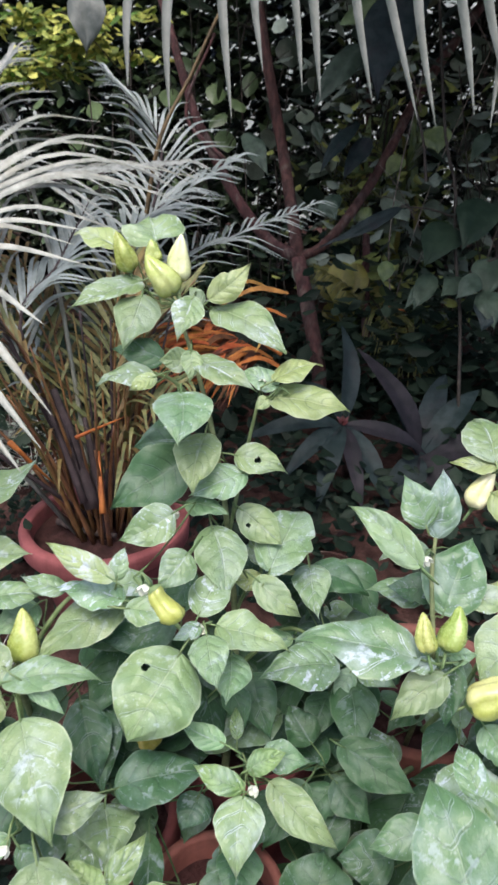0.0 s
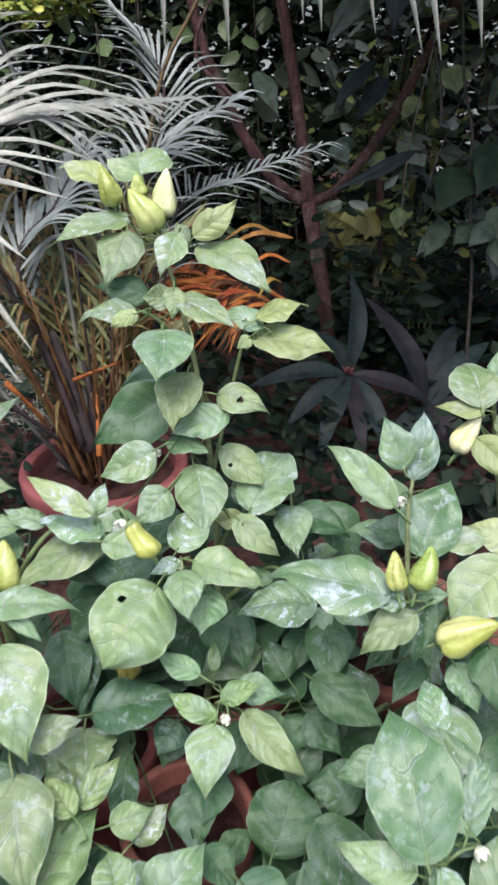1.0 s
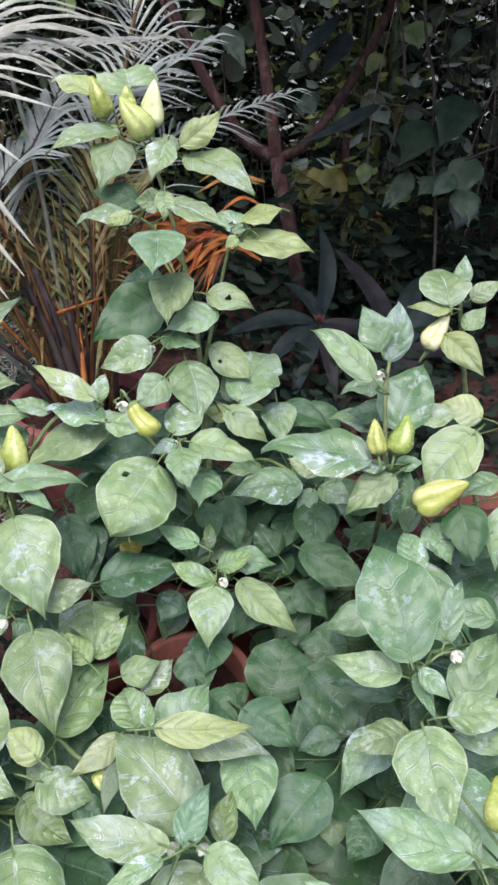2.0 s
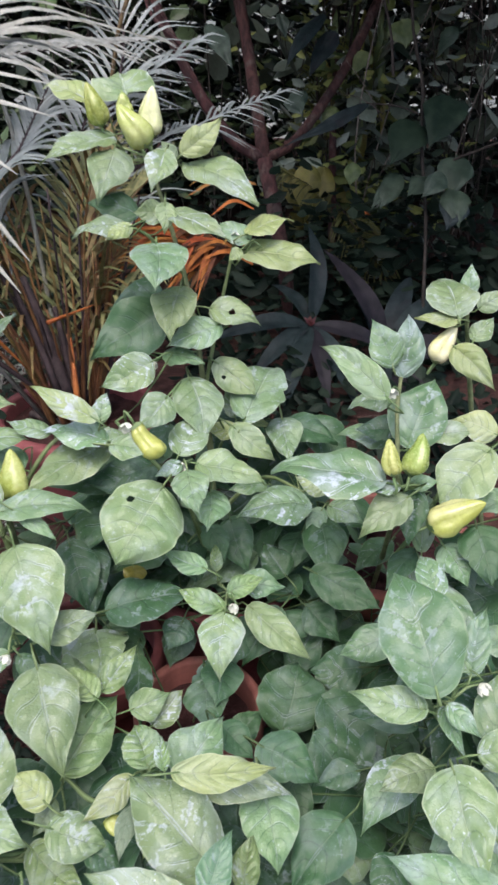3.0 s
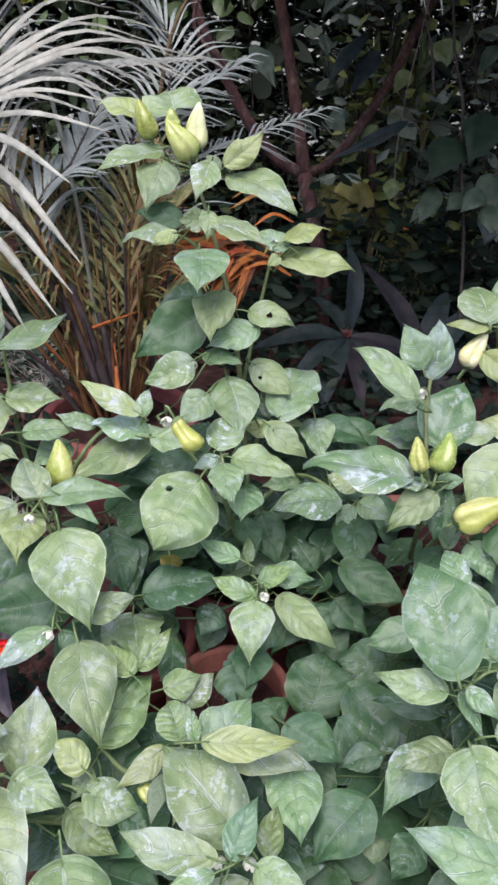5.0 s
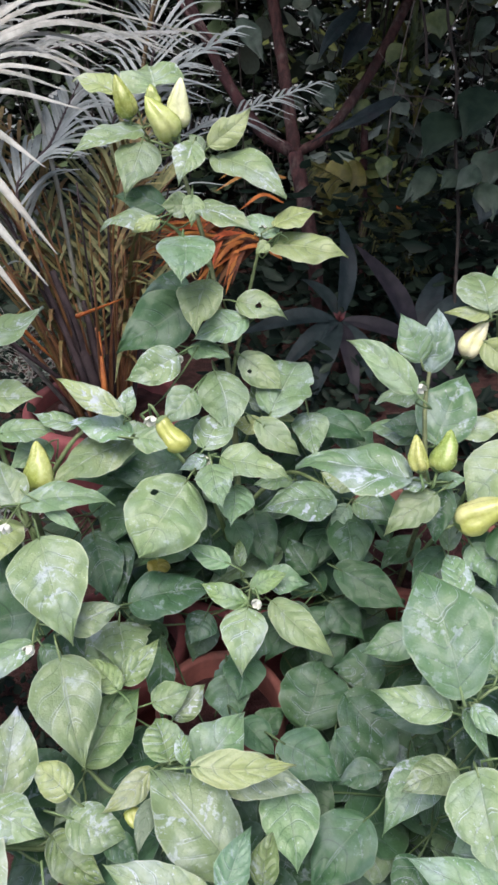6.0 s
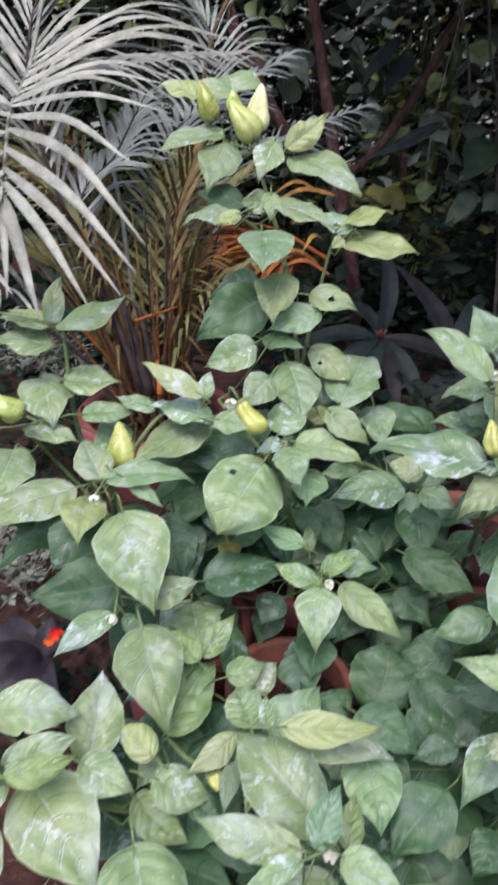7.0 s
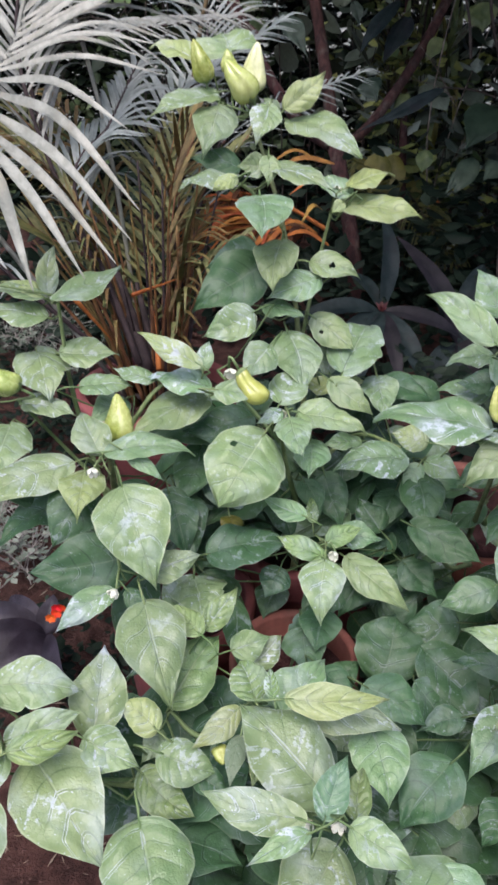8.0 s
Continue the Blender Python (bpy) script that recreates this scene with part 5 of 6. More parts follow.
o = tube("cane", [(-0.32, 1.55, 0.22), (-0.30, 1.70, 0.62), (-0.259, 1.85, 0.941), (-0.217, 1.90, 1.13), (-0.147, 1.95, 1.257), (-0.077, 2.0, 1.395), (0.0, 2.05, 1.52)], 0.007, 0.0035, GOLD_CANE, clump, 18, 7, 0.04, "golden brown cane")
o.matrix_parent_inverse = CLUMP_INV

dry = thing("dry_palm_frond", "dead orange palm frond with crowded curled blades", "palm frond", at=(-0.167, 1.821, 0.510))
DRY_INV = Matrix.Translation(dry.location).inverted()
o = tube("rachis", [(0.095, 1.909, 0.565), (-0.031, 1.948, 0.629), (-0.141, 1.964, 0.656)], 0.007, 0.003, PALM_DRY, dry, 12, 6)
o.matrix_parent_inverse = DRY_INV
for k in range(84):
    f = 0.62 * rng.random()
    a = Vector((-0.135, 1.995, 0.649)).lerp(Vector((0.163, 1.846, 0.517)), f)
    b = Vector((-0.214, 1.848, 0.556)).lerp(Vector((0.001, 1.735, 0.446)), f) + Vector((rng.uniform(-0.09, 0.06), rng.uniform(-0.05, 0.05), rng.uniform(-0.05, 0.05)))
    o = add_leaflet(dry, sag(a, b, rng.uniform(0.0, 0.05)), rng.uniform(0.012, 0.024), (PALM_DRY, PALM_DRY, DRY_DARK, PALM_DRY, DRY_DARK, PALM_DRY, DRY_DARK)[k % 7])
    o.matrix_parent_inverse = DRY_INV

for k in range(46):
    f = 0.6 * rng.random()
    a = Vector((-0.138, 1.904, 0.646)).lerp(Vector((0.005, 1.803, 0.539)), f)
    b = Vector((-0.318, 1.768, 0.589)).lerp(Vector((-0.246, 1.663, 0.482)), f) + Vector((rng.uniform(-0.05, 0.05), rng.uniform(-0.05, 0.05), rng.uniform(-0.03, 0.03)))
    o = add_leaflet(dry, sag(a, b, rng.uniform(0.01, 0.05)), rng.uniform(0.006, 0.013), (PALM_DRY, PALM_DRY, DRY_DARK, PALM_DRY, DRY_GOLD)[k % 5])
    o.matrix_parent_inverse = DRY_INV

for a, b, w, mat in (((0.109, 1.9, 0.740), (-0.077, 1.8, 0.724), 0.02, DRY_GOLD), ((0.062, 1.9, 0.750), (-0.066, 1.8, 0.753), 0.016, DRY_GOLD), ((0.105, 1.9, 0.675), (-0.013, 1.8, 0.678), 0.016, PALM_DRY),
                     ((0.083, 1.9, 0.620), (0.019, 1.8, 0.603), 0.018, DRY_GOLD), ((0.104, 1.9, 0.523), (-0.042, 1.8, 0.563), 0.02, PALM_DRY), ((0.070, 1.9, 0.555), (-0.058, 1.8, 0.586), 0.016, PALM_DRY)):
    o = add_leaflet(dry, sag(a, b, 0.03), w, mat)
    o.matrix_parent_inverse = DRY_INV

hang = thing("hanging_palm_frond", "grey green palm frond hanging in from above", "palm frond", group="palm fronds", at=(-0.302, 1.587, 1.499))
HANG_INV = Matrix.Translation(hang.location).inverted()
o = tube("rachis", [(-0.42, 1.48, 0.24), (-0.72, 1.40, 0.9), (-0.412, 1.611, 1.433), (0.064, 1.597, 1.518), (0.587, 1.579, 1.472)], 0.006, 0.003, PALM, hang, 12, 6)
o.matrix_parent_inverse = HANG_INV
for a, b, w in (((-0.206, 1.598, 1.475), (-0.214, 1.415, 1.216), 0.020), ((-0.135, 1.603, 1.485), (-0.139, 1.394, 1.170), 0.021), ((-0.057, 1.608, 1.495), (-0.028, 1.414, 1.164), 0.021),
                ((0.017, 1.613, 1.505), (0.029, 1.450, 1.243), 0.02), ((0.065, 1.617, 1.514), (0.101, 1.436, 1.211), 0.019), ((0.113, 1.618, 1.514), (0.134, 1.429, 1.196), 0.023),
                ((0.192, 1.618, 1.515), (0.229, 1.428, 1.192), 0.022), ((0.235, 1.616, 1.510), (0.312, 1.414, 1.161), 0.022), ((0.315, 1.614, 1.505), (0.345, 1.410, 1.151), 0.022),
                ((0.378, 1.613, 1.500), (0.415, 1.419, 1.171), 0.024), ((0.437, 1.609, 1.491), (0.482, 1.426, 1.185), 0.023), ((0.501, 1.607, 1.486), (0.444, 1.410, 1.149), 0.018)):
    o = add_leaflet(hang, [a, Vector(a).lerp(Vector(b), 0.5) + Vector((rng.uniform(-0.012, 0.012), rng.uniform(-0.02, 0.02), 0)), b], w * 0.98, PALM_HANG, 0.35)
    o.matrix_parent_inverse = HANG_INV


# ---- tree with dark red bark ----
tree = thing("tree", "slender forked tree with dark red bark", "tree", at=(0.282, 2.72, 0.0))
tree_foot = Vector((0.282, 2.72, 0.0))
TREE_INV = Matrix.Translation(tree_foot).inverted()
FORK = (0.195, 2.895, 0.663)
for nm, pts, r0, r1 in (
    ("trunk", [tree_foot, (0.280, 2.699, 0.233), (0.237, 2.806, 0.472), FORK], 0.030, 0.031),
    ("limb", [FORK, (0.165, 3.055, 0.875), (0.133, 3.192, 1.067), (0.040, 3.248, 1.526), (-0.012, 3.495, 1.950)], 0.027, 0.021),
    ("limb", [FORK, (0.068, 2.937, 0.733), (-0.060, 2.974, 0.894), (-0.154, 3.018, 1.065), (-0.231, 3.056, 1.227), (-0.359, 3.290, 1.623)], 0.026, 0.016),
    ("limb", [FORK, (0.312, 2.929, 0.721), (0.475, 3.088, 0.895), (0.597, 3.243, 1.061), (0.747, 3.437, 1.293), (1.090, 3.737, 1.708)], 0.019, 0.022),
    ("twig", [(-0.090, 2.803, 1.032), (-0.237, 2.876, 1.194), (-0.133, 2.998, 1.461)], 0.009, 0.005)):
    o = tube(nm, pts, r0, r1, BARK, tree, 18, 9, 0.05)
    o.matrix_parent_inverse = TREE_INV


o = tube("trunk", [(0.525, 3.007, 0.0), (0.519, 3.070, 0.275), (0.527, 3.273, 0.619), (0.541, 3.476, 0.963), (0.563, 3.764, 1.355)], 0.022, 0.013, BARK, tree, 14, 8, 0.08)
o.matrix_parent_inverse = TREE_INV
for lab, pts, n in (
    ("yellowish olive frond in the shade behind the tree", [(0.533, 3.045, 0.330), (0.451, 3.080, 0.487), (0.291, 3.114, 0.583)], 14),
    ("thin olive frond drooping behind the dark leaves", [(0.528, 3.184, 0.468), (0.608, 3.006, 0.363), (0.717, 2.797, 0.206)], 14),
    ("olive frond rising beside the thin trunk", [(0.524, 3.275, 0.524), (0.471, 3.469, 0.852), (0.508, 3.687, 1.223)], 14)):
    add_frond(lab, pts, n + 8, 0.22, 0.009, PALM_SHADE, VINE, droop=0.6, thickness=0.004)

# ---- dead stems lying in the shade ----
def dead_stem(pts, r):
    ob = tube("dead_stem", pts, r, r * 0.5, BARK, None, 10, 6, 0.15)
    tagged(ob, "dry reddish stem lying on shaded soil", "dead stem", group="dead stems")


for k in range(6):
    x, y = 0.408 + rng.uniform(-0.25, 0.3), 1.720 + rng.uniform(-0.25, 0.35)
    g = rng.uniform(-0.6, 0.9)
    d = Vector((math.cos(g), math.sin(g), 0)) * rng.uniform(0.12, 0.26)
    dead_stem([Vector((x, y, 0.012)), Vector((x, y, 0.03)) + d * 0.5, Vector((x, y, 0.015)) + d], rng.uniform(0.003, 0.006))

dead_stem([(0.218, 1.783, 0.02), (0.345, 1.895, 0.03), (0.491, 2.134, 0.02)], 0.009)

stick = tube("stick", [(-0.475, 1.526, 0.245), (-0.399, 1.483, 0.245), (-0.318, 1.458, 0.245)], 0.009, 0.007, GREY_STICK, None, 10, 7, 0.12)
tagged(stick, "short weathered stick lying on the soil of the palm pot", "stick")

# ---- shade plants with long dark leaves ----
def blade_leaf(length, width, r, n=10, m=6):
    """A lance-shaped leaf with a midrib fold, pointing along +x."""
    vs, fs, uvs = [], [], []
    ph = r.uniform(0, 6.28)
    for i in range(n + 1):
        u = i / n
        h = width / 2 * max(0.03, math.sin(math.pi * u**0.85) ** 0.8) if u < 1 else width * 0.01
        for j in range(m + 1):
            v = 2 * j / m - 1
            vs.append((u * length, v * h, 0.10 * length * 4 * u * (1 - u) - 0.16 * length * u * u + 0.25 * h * abs(v) + 0.05 * width * math.sin(8 * u + ph) * v * v))
            uvs.append((u, (v + 1) / 2))
    for i in range(n):
        for j in range(m):
            a = i * (m + 1) + j
            fs.append((a, a + m + 1, a + m + 2, a + 1))
    return vs, fs, uvs


def aim_leaf(parent, inv, a, b, width, mat, tilt=0.0, data=blade_leaf):
    """A leaf from a to b whose upper face is turned up and towards the camera."""
    a, b = Vector(a), Vector(b)
    d = (b - a).normalized()
    up = Vector((0.0, -0.75, 0.66))
    s = up.cross(d).normalized()
    n = d.cross(s)
    m = Matrix((d, s, n)).transposed().to_4x4()
    vs, fs, uvs = data((b - a).length, width, rng)
    ob = mesh_object("leaf", vs, fs, mat, parent, uvs)
    ob.matrix_parent_inverse = inv
    ob.matrix_basis = Matrix.Translation(a) @ m @ Matrix.Rotation(radians(tilt * 0.4), 4, "X")
    return ob


NODE = (0.322, 2.224, 0.216)
whorl = thing("shade_plant", "dark leaved plant with a red stem tip and long drooping leaves", "plant", at=(NODE[0] + 0.03, NODE[1] + 0.05, 0))
WHORL_INV = Matrix.Translation(whorl.location).inverted()
o = tube("stem", [(NODE[0] + 0.03, NODE[1] + 0.05, 0), (NODE[0] + 0.02, NODE[1] + 0.02, NODE[2] * 0.5), NODE], 0.014, 0.010, BARK, whorl, 8, 8)
o.matrix_parent_inverse = WHORL_INV
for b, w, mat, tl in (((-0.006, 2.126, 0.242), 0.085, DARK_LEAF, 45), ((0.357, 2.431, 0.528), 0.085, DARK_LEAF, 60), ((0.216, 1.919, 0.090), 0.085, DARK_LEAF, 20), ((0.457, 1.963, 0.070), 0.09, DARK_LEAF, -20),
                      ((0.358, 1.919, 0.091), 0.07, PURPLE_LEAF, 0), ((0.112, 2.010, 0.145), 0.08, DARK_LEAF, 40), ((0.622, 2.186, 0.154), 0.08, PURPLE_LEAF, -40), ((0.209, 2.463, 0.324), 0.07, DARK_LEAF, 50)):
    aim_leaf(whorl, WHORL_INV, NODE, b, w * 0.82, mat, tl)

for k in range(5):
    g = radians(72 * k + 20)
    tip = Vector(NODE) + Vector((0.02 * math.cos(g), -0.01 + 0.015 * math.sin(g), 0.03 + 0.012 * math.sin(g)))
    aim_leaf(whorl, WHORL_INV, NODE, tip, 0.014, RED_SHOOT)

shrub_foot = (0.608, 2.259, 0.081)
shrub = thing("shade_plant", "dusky purple shrub with large soft leaves", "plant", at=(shrub_foot[0], shrub_foot[1], 0))
SHRUB_INV = Matrix.Translation(shrub.location).inverted()
o = tube("stem", [(shrub_foot[0], shrub_foot[1], 0), shrub_foot], 0.016, 0.010, BARK, shrub, 6, 8)
o.matrix_parent_inverse = SHRUB_INV
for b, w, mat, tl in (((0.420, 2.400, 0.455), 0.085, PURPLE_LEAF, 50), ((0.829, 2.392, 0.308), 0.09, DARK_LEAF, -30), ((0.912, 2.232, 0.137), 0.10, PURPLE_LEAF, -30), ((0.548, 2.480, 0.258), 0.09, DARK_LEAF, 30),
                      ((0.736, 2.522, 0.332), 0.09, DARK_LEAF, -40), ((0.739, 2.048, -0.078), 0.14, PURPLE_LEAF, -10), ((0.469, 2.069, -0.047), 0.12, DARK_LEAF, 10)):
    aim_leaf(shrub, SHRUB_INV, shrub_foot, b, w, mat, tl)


def wide_leaf(length, width, r):
    return leaf_data(length, width, r, 0.0, 0.15, 0.05, 0.04)


vine_top = (0.721, 3.199, 1.678)
vine = thing("vine", "thin hanging vine with dull grey green leaves", "vine", at=(0.752, 2.412, 0.343))
VINE_INV = Matrix.Translation(vine.location).inverted()
for pts, r0, r1 in (([(0.745, 2.320, 0.186), (0.765, 2.504, 0.499), (0.754, 2.647, 0.742), (0.761, 2.770, 0.950), (0.728, 2.882, 1.140), vine_top], 0.0065, 0.006),
                    ([(0.628, 2.667, 0.970), (0.621, 2.745, 1.103), (0.588, 2.834, 1.253)], 0.006, 0.004),
                    ([(0.777, 2.586, 0.638), (0.850, 2.568, 0.706), (1.006, 2.548, 0.773)], 0.006, 0.004),
                    ([(0.749, 2.709, 0.846), (0.665, 2.724, 0.871), (0.554, 2.730, 0.879)], 0.004, 0.003)):
    o = tube("vine_stem", pts, r0, r1, VINE, vine, 14, 6, 0.1)
    o.matrix_parent_inverse = VINE_INV
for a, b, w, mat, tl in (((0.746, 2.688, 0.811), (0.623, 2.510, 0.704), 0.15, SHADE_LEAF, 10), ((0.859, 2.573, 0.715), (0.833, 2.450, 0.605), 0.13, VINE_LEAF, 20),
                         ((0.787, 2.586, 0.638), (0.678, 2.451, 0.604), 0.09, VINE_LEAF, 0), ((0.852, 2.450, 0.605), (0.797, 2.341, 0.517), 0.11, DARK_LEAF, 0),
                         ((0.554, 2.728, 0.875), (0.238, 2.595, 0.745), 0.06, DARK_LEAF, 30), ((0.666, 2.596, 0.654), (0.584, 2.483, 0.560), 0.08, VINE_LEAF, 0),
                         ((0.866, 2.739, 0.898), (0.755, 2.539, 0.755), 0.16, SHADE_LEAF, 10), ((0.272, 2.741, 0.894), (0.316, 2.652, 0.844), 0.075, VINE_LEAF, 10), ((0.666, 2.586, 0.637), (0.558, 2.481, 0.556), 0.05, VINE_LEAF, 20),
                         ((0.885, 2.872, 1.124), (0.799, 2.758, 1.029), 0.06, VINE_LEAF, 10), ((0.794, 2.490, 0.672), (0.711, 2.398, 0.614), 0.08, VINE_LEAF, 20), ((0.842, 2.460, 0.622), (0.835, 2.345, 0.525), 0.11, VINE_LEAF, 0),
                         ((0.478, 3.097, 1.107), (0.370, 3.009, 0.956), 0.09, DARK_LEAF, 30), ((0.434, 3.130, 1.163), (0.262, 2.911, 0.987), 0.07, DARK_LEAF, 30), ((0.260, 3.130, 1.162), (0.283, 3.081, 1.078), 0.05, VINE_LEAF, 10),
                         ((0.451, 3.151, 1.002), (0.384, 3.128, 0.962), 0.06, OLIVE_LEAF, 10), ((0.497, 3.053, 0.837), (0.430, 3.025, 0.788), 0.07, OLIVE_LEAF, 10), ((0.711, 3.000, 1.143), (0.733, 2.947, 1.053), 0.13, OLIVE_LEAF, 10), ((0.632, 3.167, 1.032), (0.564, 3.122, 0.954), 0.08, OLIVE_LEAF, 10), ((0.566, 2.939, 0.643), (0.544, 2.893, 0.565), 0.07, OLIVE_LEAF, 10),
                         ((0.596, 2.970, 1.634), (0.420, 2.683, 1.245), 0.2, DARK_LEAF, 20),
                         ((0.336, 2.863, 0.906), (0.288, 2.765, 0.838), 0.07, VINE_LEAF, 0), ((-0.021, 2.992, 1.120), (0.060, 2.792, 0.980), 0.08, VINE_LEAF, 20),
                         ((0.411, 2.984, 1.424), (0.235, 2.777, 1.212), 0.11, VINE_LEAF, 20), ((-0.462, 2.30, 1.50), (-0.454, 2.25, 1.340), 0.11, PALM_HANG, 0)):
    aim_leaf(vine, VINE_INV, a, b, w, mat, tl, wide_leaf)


# ---- olive leaved shrub with long hanging leaves ----
lance = thing("olive_leaf_shrub", "shrub with long hanging olive yellow leaves in shade", "shrub", at=(0.54, 3.42, 0.0))
LANCE_INV = Matrix.Translation(lance.location).inverted()
for x, z in ((0.45, 1.1), (0.62, 1.3)):
    o = tube("stem", [lance.location, (0.54 + (x - 0.54) * 0.5, 3.45, z * 0.5), (x, 3.48, z)], 0.010, 0.005, VINE, lance, 8, 6)
    o.matrix_parent_inverse = LANCE_INV
for a, b, w in (((0.362, 3.372, 0.563), (0.425, 3.269, 0.325), 0.15), ((0.522, 3.349, 0.545), (0.465, 3.262, 0.314), 0.16), ((0.591, 3.328, 0.487), (0.57, 3.247, 0.32), 0.11), ((0.414, 3.333, 0.377), (0.361, 3.261, 0.258), 0.1)):
    aim_leaf(lance, LANCE_INV, a, b, w, OLIVE_BROAD, 0, wide_leaf)
for a, b, w in (((0.40, 3.10, 0.60), (0.385, 3.02, 0.42), 0.13), ((0.47, 3.12, 0.59), (0.455, 3.03, 0.40), 0.12)):
    aim_leaf(lance, LANCE_INV, a, b, w, OLIVE_BROAD, 0, wide_leaf)
for k in range(34):
    a = Vector((rng.uniform(0.44, 0.78), rng.uniform(3.4, 3.55), rng.uniform(0.35, 1.3)))
    b = a + Vector((rng.uniform(-0.07, 0.07), rng.uniform(-0.06, 0.02), -rng.uniform(0.15, 0.32)))
    aim_leaf(lance, LANCE_INV, a, b, rng.uniform(0.02, 0.035), OLIVE_LEAF if k % 3 else OLIVE_BROAD, rng.uniform(-60, 60))
aim_leaf(lance, LANCE_INV, (0.590, 3.0, 0.441), (0.677, 3.0, 0.424), 0.014, PALM_DRY)


# ---- low plants on the ground ----
def twiggy(at, label):
    ob = thing("dry_herb", label, "plant", at=at)
    inv = Matrix.Translation(at).inverted()
    vs, fs = [], []
    lv, lf = [], []
    for k in range(34):
        g = rng.uniform(0, 6.28)
        d = Vector((math.cos(g), math.sin(g), rng.uniform(0.3, 1.4))).normalized()
        n = rng.uniform(0.08, 0.2)
        a = Vector(at) + Vector((rng.uniform(-0.05, 0.05), rng.uniform(-0.05, 0.05), 0))
        b = a + d * n
        tube_data([a, a.lerp(b, 0.5) + Vector((rng.uniform(-0.02, 0.02), rng.uniform(-0.02, 0.02), 0.01)), b], 0.0022, 0.001, 4, 4, 0, vs, fs)
        for q in range(5):
            p = a.lerp(b, rng.uniform(0.4, 1.0))
            w = Vector((rng.uniform(-1, 1), rng.uniform(-1, 1), rng.uniform(-0.2, 0.6))).normalized() * rng.uniform(0.012, 0.024)
            s = w.cross(Vector((0, 0, 1))) * 0.35
            i = len(lv)
            lv += [p, p + w * 0.5 + s, p + w, p + w * 0.5 - s]
            lf.append((i, i + 1, i + 2, i + 3))
    for nm, v, f, mt in (("brushwood", vs, fs, GREY_TWIG), ("foliage", lv, lf, GREY_LEAF)):
        o = mesh_object(nm, v, f, mt, ob)
        tagged(o, kind="stuff")
        o.matrix_parent_inverse = inv


twiggy((-0.610, 1.091, 0.020), "low grey twiggy herb on bare soil")
twiggy((-0.741, 1.170, 0.020), "sparse grey herb with tiny leaves")
twiggy((-0.614, 1.238, 0.020), "dry grey herb beside a purple leaved plant")
twiggy((-1.088, 2.363, 0.020), "straggling grey green herb behind the pepper pots")
twiggy((-0.978, 2.366, 0.020), "straggling grey green herb behind the pepper pots")
twiggy((-0.902, 2.492, 0.020), "straggling grey green herb behind the pepper pots")
twiggy((-0.750, 2.149, 0.020), "straggling grey green herb behind the pepper pots")

purple = thing("purple_leaf_plant", "low dark purple leaved plant with small orange red flowers", "plant", at=(-0.490, 0.862, 0.000))
PURPLE_INV = Matrix.Translation(purple.location).inverted()
centre = Vector((-0.431, 0.728, 0.170))
o = tube("stem", [purple.location, centre], 0.006, 0.004, BARK, purple, 5, 6)
o.matrix_parent_inverse = PURPLE_INV
for b, w, tl in (((-0.555, 0.745, 0.220), 0.075, 10), ((-0.535, 0.670, 0.230), 0.07, 0), ((-0.480, 0.626, 0.200), 0.06, -10), ((-0.382, 0.620, 0.180), 0.05, 0), ((-0.426, 0.772, 0.220), 0.05, 20), ((-0.517, 0.799, 0.200), 0.055, 30)):
    aim_leaf(purple, PURPLE_INV, centre, b, w * 0.8, PLUM_LEAF, tl)
for c in ((-0.367, 0.635, 0.320), (-0.371, 0.617, 0.318), (-0.363, 0.640, 0.316), (-0.364, 0.622, 0.322)):
    vs, fs = [], []
    for k in range(7):
        g = 2 * math.pi * k / 7
        i = len(vs)
        d = Vector((math.cos(g), -0.5, math.sin(g))) * 0.0082
        s = Vector((-math.sin(g), 0, math.cos(g))) * 0.0045
        vs += [(0, 0, 0), d * 0.6 + s, d * 1.05, d * 0.6 - s]
        fs.append((i, i + 1, i + 2, i + 3))
    o = mesh_object("flower", vs, fs, RED, purple, label="small orange red flower")
    o.matrix_parent_inverse = PURPLE_INV
    o.matrix_basis = Matrix.Translation(c)


# ---- dense foliage behind ----
rng.seed(5)


def foliage(name, label, count, size, mat, place, kind="stuff", category="foliage", broad=0.0):
    """Many leaves in one mesh; broad: rounder leaves with more points and a droop."""
    vs, fs = [], []
    outline = ((0.0, 0.0), (0.10, 0.55), (0.28, 0.95), (0.50, 1.0), (0.74, 0.70), (0.90, 0.30), (1.0, 0.0)) if broad else ((0.0, 0.0), (0.35, 1.0), (0.75, 0.7), (1.0, 0.0))
    for k in range(count):
        p = Vector(place())
        n = size * rng.uniform(0.6, 1.5)
        g = rng.uniform(0, 6.28)
        d = Vector((math.cos(g), math.sin(g), rng.uniform(-0.9, 0.35) - 0.5 * broad)).normalized()
        s = d.cross(Vector((rng.uniform(-0.4, 0.4), rng.uniform(-0.9, 0.1), 1))).normalized() * n * (rng.uniform(0.2, 0.34) + 0.08 * broad)
        u = s.cross(d).normalized() * n * 0.08
        i, m = len(vs), len(outline)
        vs += [p + d * n * a + s * w - u * w - u * broad * a * a for a, w in outline]
        vs += [p + d * n * a - s * w - u * w - u * broad * a * a for a, w in outline[1:-1]]
        vs.append(p + d * n * 0.5 + u * 0.6)
        rim = list(range(i, i + m)) + list(range(i + 2 * m - 3, i + m - 1, -1))
        fs += [(rim[q], rim[(q + 1) % len(rim)], i + 2 * m - 2) for q in range(len(rim))]
    return tagged(mesh_object(name, vs, fs, mat), label, category, kind=kind)


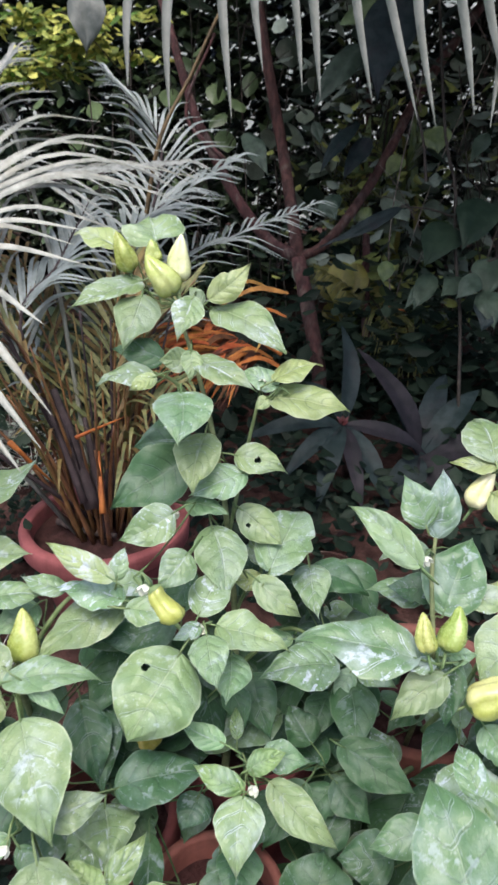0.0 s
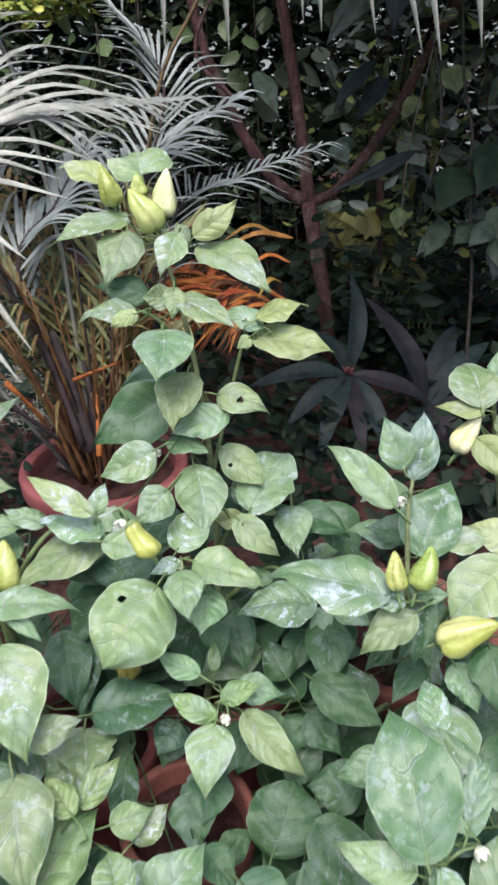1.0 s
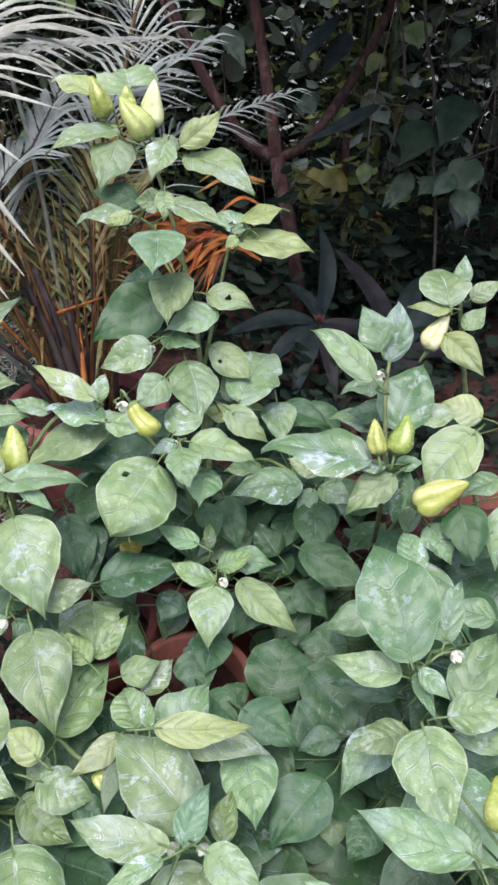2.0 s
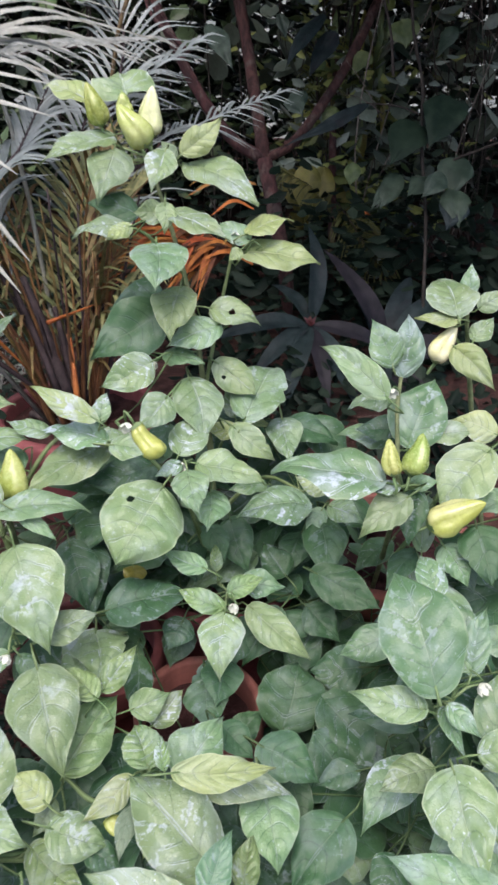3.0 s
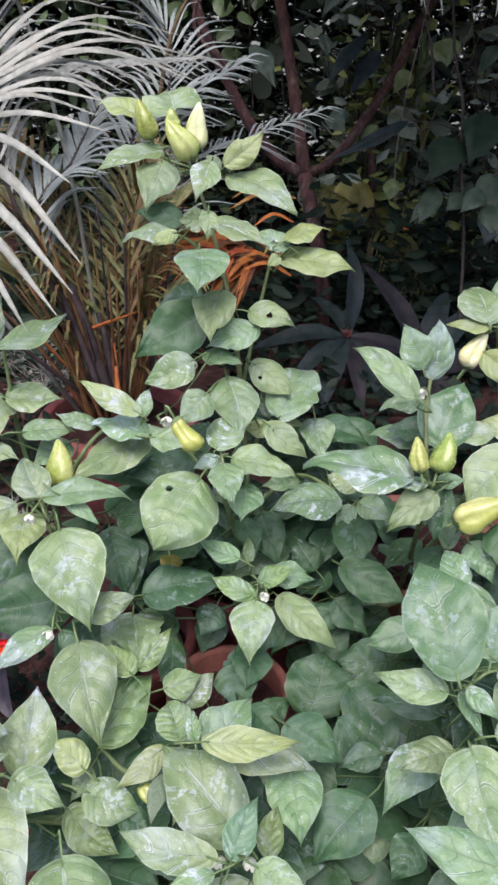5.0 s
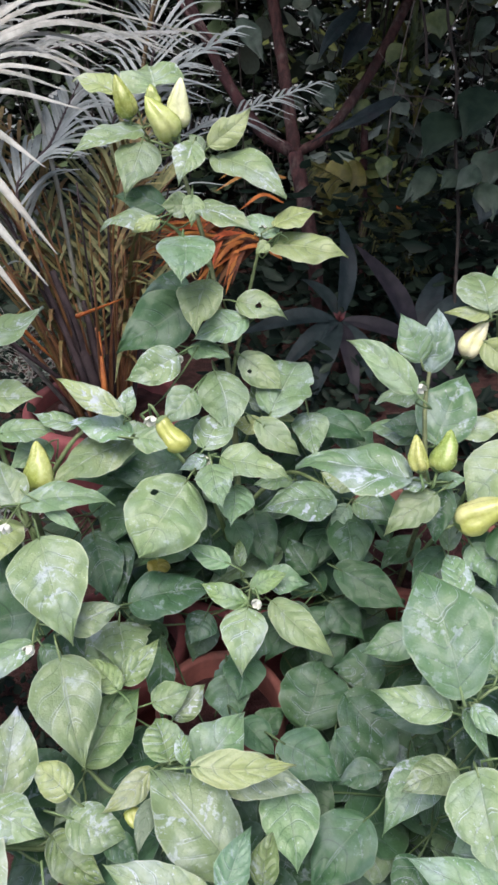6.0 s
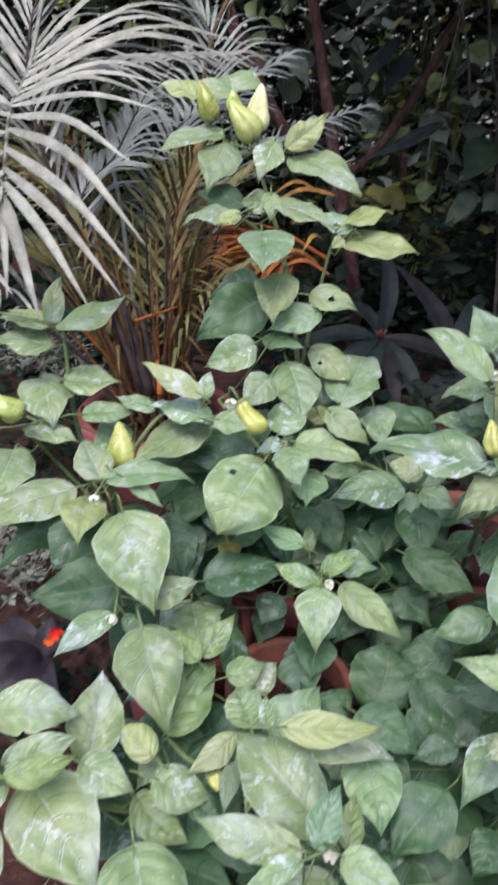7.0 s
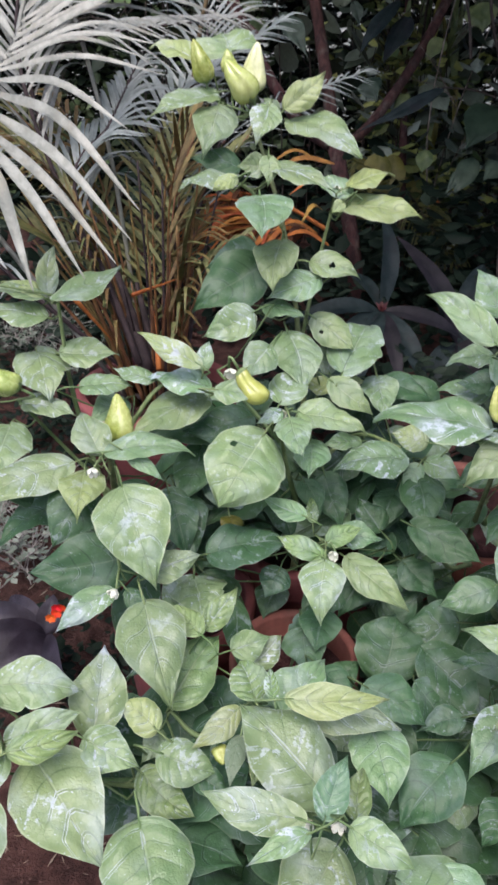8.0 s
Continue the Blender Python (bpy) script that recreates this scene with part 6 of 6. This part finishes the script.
def clumped(x0, x1, y0, y1, z0, z1, clumps, spread, flat=1.0):
    centres = [(rng.uniform(x0, x1), rng.uniform(y0, y1), rng.uniform(z0, z1)) for _ in range(clumps)]

    def place():
        c = rng.choice(centres)
        return (rng.gauss(c[0], spread), rng.gauss(c[1], spread * 0.7), max(0.03, rng.gauss(c[2], spread * flat)))

    return place


def spread_out(x0, x1, y0, y1, z0, z1):
    return lambda: (rng.uniform(x0, x1), rng.uniform(y0, y1), rng.uniform(z0, z1))


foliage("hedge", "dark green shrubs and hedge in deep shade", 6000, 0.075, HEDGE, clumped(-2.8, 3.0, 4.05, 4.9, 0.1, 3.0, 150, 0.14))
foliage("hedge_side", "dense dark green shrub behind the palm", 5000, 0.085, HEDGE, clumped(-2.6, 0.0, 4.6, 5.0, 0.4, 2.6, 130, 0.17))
foliage("far_hedge", "darker tall hedge further back", 26000, 0.115, SHADED_FOLIAGE, spread_out(-3.4, 3.9, 5.2, 6.2, 0.0, 2.7))
foliage("tree_tops", "dark tops of the hedge trees further back", 7000, 0.17, SHADED_FOLIAGE, clumped(-4.6, 5.0, 5.2, 6.2, 2.6, 4.2, 200, 0.34))


def thin_stems(name, label, count, x0, x1, y0, y1, z1, mat):
    """Bare stems and twigs tangled in the shade."""
    vs, fs = [], []
    for _ in range(count):
        a = Vector((rng.uniform(x0, x1), rng.uniform(y0, y1), 0.0))
        b = a + Vector((rng.gauss(0, 0.25), rng.gauss(0, 0.1), rng.uniform(0.7, 1.0) * z1))
        c = a.lerp(b, 0.5) + Vector((rng.gauss(0, 0.08), 0, 0))
        r = rng.uniform(0.002, 0.006)
        tube_data([a, c, b], r, r * 0.5, 8, 5, 0.1, vs, fs)
        for k in range(5):
            p = a.lerp(b, rng.uniform(0.3, 0.95))
            q = p + Vector((rng.uniform(-0.25, 0.25), rng.uniform(-0.1, 0.1), rng.uniform(0.0, 0.25)))
            tube_data([p, p.lerp(q, 0.5) + Vector((0, 0, 0.02)), q], r * 0.5, r * 0.25, 4, 4, 0, vs, fs)
    tagged(mesh_object(name, vs, fs, mat), label, "foliage", kind="stuff")


thin_stems("hedge_stems", "thin bare stems and twigs tangled in the hedge", 90, -0.5, 2.4, 3.3, 4.3, 1.9, VINE)
foliage("undergrowth", "dark low undergrowth below the tree", 3200, 0.075, SHADED_FOLIAGE, clumped(-1.5, 2.0, 2.5, 3.4, 0.0, 0.4, 90, 0.15))
foliage("olive_shrub", "olive green shrub with small leaves behind the tree", 450, 0.065, OLIVE, clumped(0.3, 1.0, 3.35, 3.6, 0.2, 1.3, 26, 0.11))
foliage("lime_shrub", "bright lime green shrub leaves catching the light", 760, 0.046, HEDGE_LIME, clumped(-1.05, -0.48, 3.05, 3.35, 1.30, 1.58, 13, 0.07, 0.16))
thin_stems("lime_shrub_stems", "slender stems carrying the lime green leaves", 7, -1.0, -0.5, 3.1, 3.35, 1.55, VINE)
# leaves above the view, added to keep sky and sun off the background
foliage("shade_canopy", "unseen leafy canopy overhead, added to shade the background", 8000, 0.17, HEDGE, clumped(-3.4, 3.6, 3.7, 5.4, 2.7, 4.2, 140, 0.30))
foliage("shade_crown", "unseen leaves above the red barked tree, added for shade", 3600, 0.15, HEDGE, clumped(-0.1, 3.2, 1.7, 3.7, 2.1, 3.2, 110, 0.24))
CREEPER = island_material("creeper_leaf", (0.02, 0.036, 0.026), (0.36, 0.43, 0.36), rough=0.40, rare=2.0)
PALE_TWIG = plain_material("pale_twig", (0.10, 0.085, 0.07), (0.24, 0.21, 0.18), 40, 0.8, 0.3, 0.002)
foliage("creeper", "grey green creeper leaves tangled behind the tree", 380, 0.075, CREEPER, clumped(0.259, 1.172, 3.2, 3.55, 0.086, 1.619, 46, 0.09))
foliage("olive_creeper", "olive yellow leaves hanging behind the thin trunk", 170, 0.07, OLIVE, clumped(0.379, 0.704, 3.2, 3.4, 0.086, 1.434, 16, 0.08))
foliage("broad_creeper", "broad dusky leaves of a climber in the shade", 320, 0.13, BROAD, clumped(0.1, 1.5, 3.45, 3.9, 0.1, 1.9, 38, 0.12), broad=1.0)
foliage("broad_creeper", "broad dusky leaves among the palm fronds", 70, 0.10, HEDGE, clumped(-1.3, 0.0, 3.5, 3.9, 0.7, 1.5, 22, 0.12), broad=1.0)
thin_stems("pale_twigs", "pale bare twigs of a creeper behind the tree", 4, 0.289, 1.097, 3.05, 3.3, 1.75, PALE_TWIG)
foliage("leaf_litter", "dark low weeds on the soil beside the palm pot", 2200, 0.03, SHADED_FOLIAGE, clumped(-1.5, -0.5, 1.35, 2.3, 0.0, 0.12, 60, 0.08))
# tiny weeds in a shade-dark green, also there to darken the bright soil
foliage("low_weeds", "tiny weeds beside the pots, shade-dark to tone down the soil", 320, 0.022, SHADED_FOLIAGE, clumped(-0.52, -0.26, 0.62, 1.02, 0.0, 0.05, 40, 0.03))
# dark leaves added over bare soil to darken it where shade falls
foliage("shade_cover", "dark leaves strewn on the soil to stand in for shade", 1000, 0.055, SHADED_FOLIAGE, clumped(-0.1, 1.2, 1.35, 2.4, 0.0, 0.10, 60, 0.08))
# pale slab added behind the hedge, standing in for bright sky in the gaps
backdrop_mesh = mesh_object("wall_back", [(-9, 9.4, 0), (9, 9.4, 0), (9, 9.4, 2.6), (-9, 9.4, 2.6), (-9, 9.6, 0), (9, 9.6, 0), (9, 9.6, 2.6), (-9, 9.6, 2.6)],
                        [(0, 1, 2, 3), (5, 4, 7, 6), (3, 2, 6, 7), (4, 0, 3, 7), (1, 5, 6, 2)], BACKDROP, smooth=False)
tagged(backdrop_mesh, "pale backdrop slab added to show bright specks through the hedge", "wall", kind="structure")


# ---- grit and litter on the open soil ----
def grit(name, label, count, x0, x1, y0, y1, size, mat, flat):
    vs, fs = [], []
    for _ in range(count):
        c = Vector((rng.uniform(x0, x1), rng.uniform(y0, y1), 0.0))
        near = max(0.0, 1 - max(abs(c.x) / 3, abs(c.y - 1.2) / 3.2))
        c.z = near * (0.022 * noise.noise((c.x * 5, c.y * 5, 0)) + 0.012 * noise.noise((c.x * 17, c.y * 17, 3))) + size * 0.15
        n, g, i = size * rng.uniform(0.4, 1.3), rng.uniform(0, 6.28), len(vs)
        ux, uy = Vector((math.cos(g), math.sin(g), rng.uniform(-0.2, 0.2))), Vector((-math.sin(g), math.cos(g), 0))
        vs += [c + ux * n, c + uy * n * flat, c - ux * n * rng.uniform(0.6, 1), c - uy * n * flat, c + Vector((0, 0, n * 0.5 * flat + 0.0006)), c - Vector((0, 0, n * 0.3))]
        fs += [(i, i + 1, i + 4), (i + 1, i + 2, i + 4), (i + 2, i + 3, i + 4), (i + 3, i, i + 4), (i + 1, i, i + 5), (i + 2, i + 1, i + 5), (i + 3, i + 2, i + 5), (i, i + 3, i + 5)]
    tagged(mesh_object(name, vs, fs, mat, smooth=False), label, "soil", kind="stuff")


CLOD = island_material("soil_clod", (0.03, 0.016, 0.014), (0.10, 0.058, 0.05), 0.95, 0.0, 0.1)
STRAW = island_material("straw_litter", (0.13, 0.09, 0.06), (0.34, 0.29, 0.23), 0.8, 0.0, 0.2)
grit("soil_clods", "loose reddish clods and grit on bare soil", 9000, -1.1, 0.05, -0.1, 1.2, 0.0036, CLOD, 0.7)
grit("straw_litter", "scraps of pale dry litter on bare soil", 500, -1.1, 0.05, -0.1, 1.2, 0.012, STRAW, 0.1)
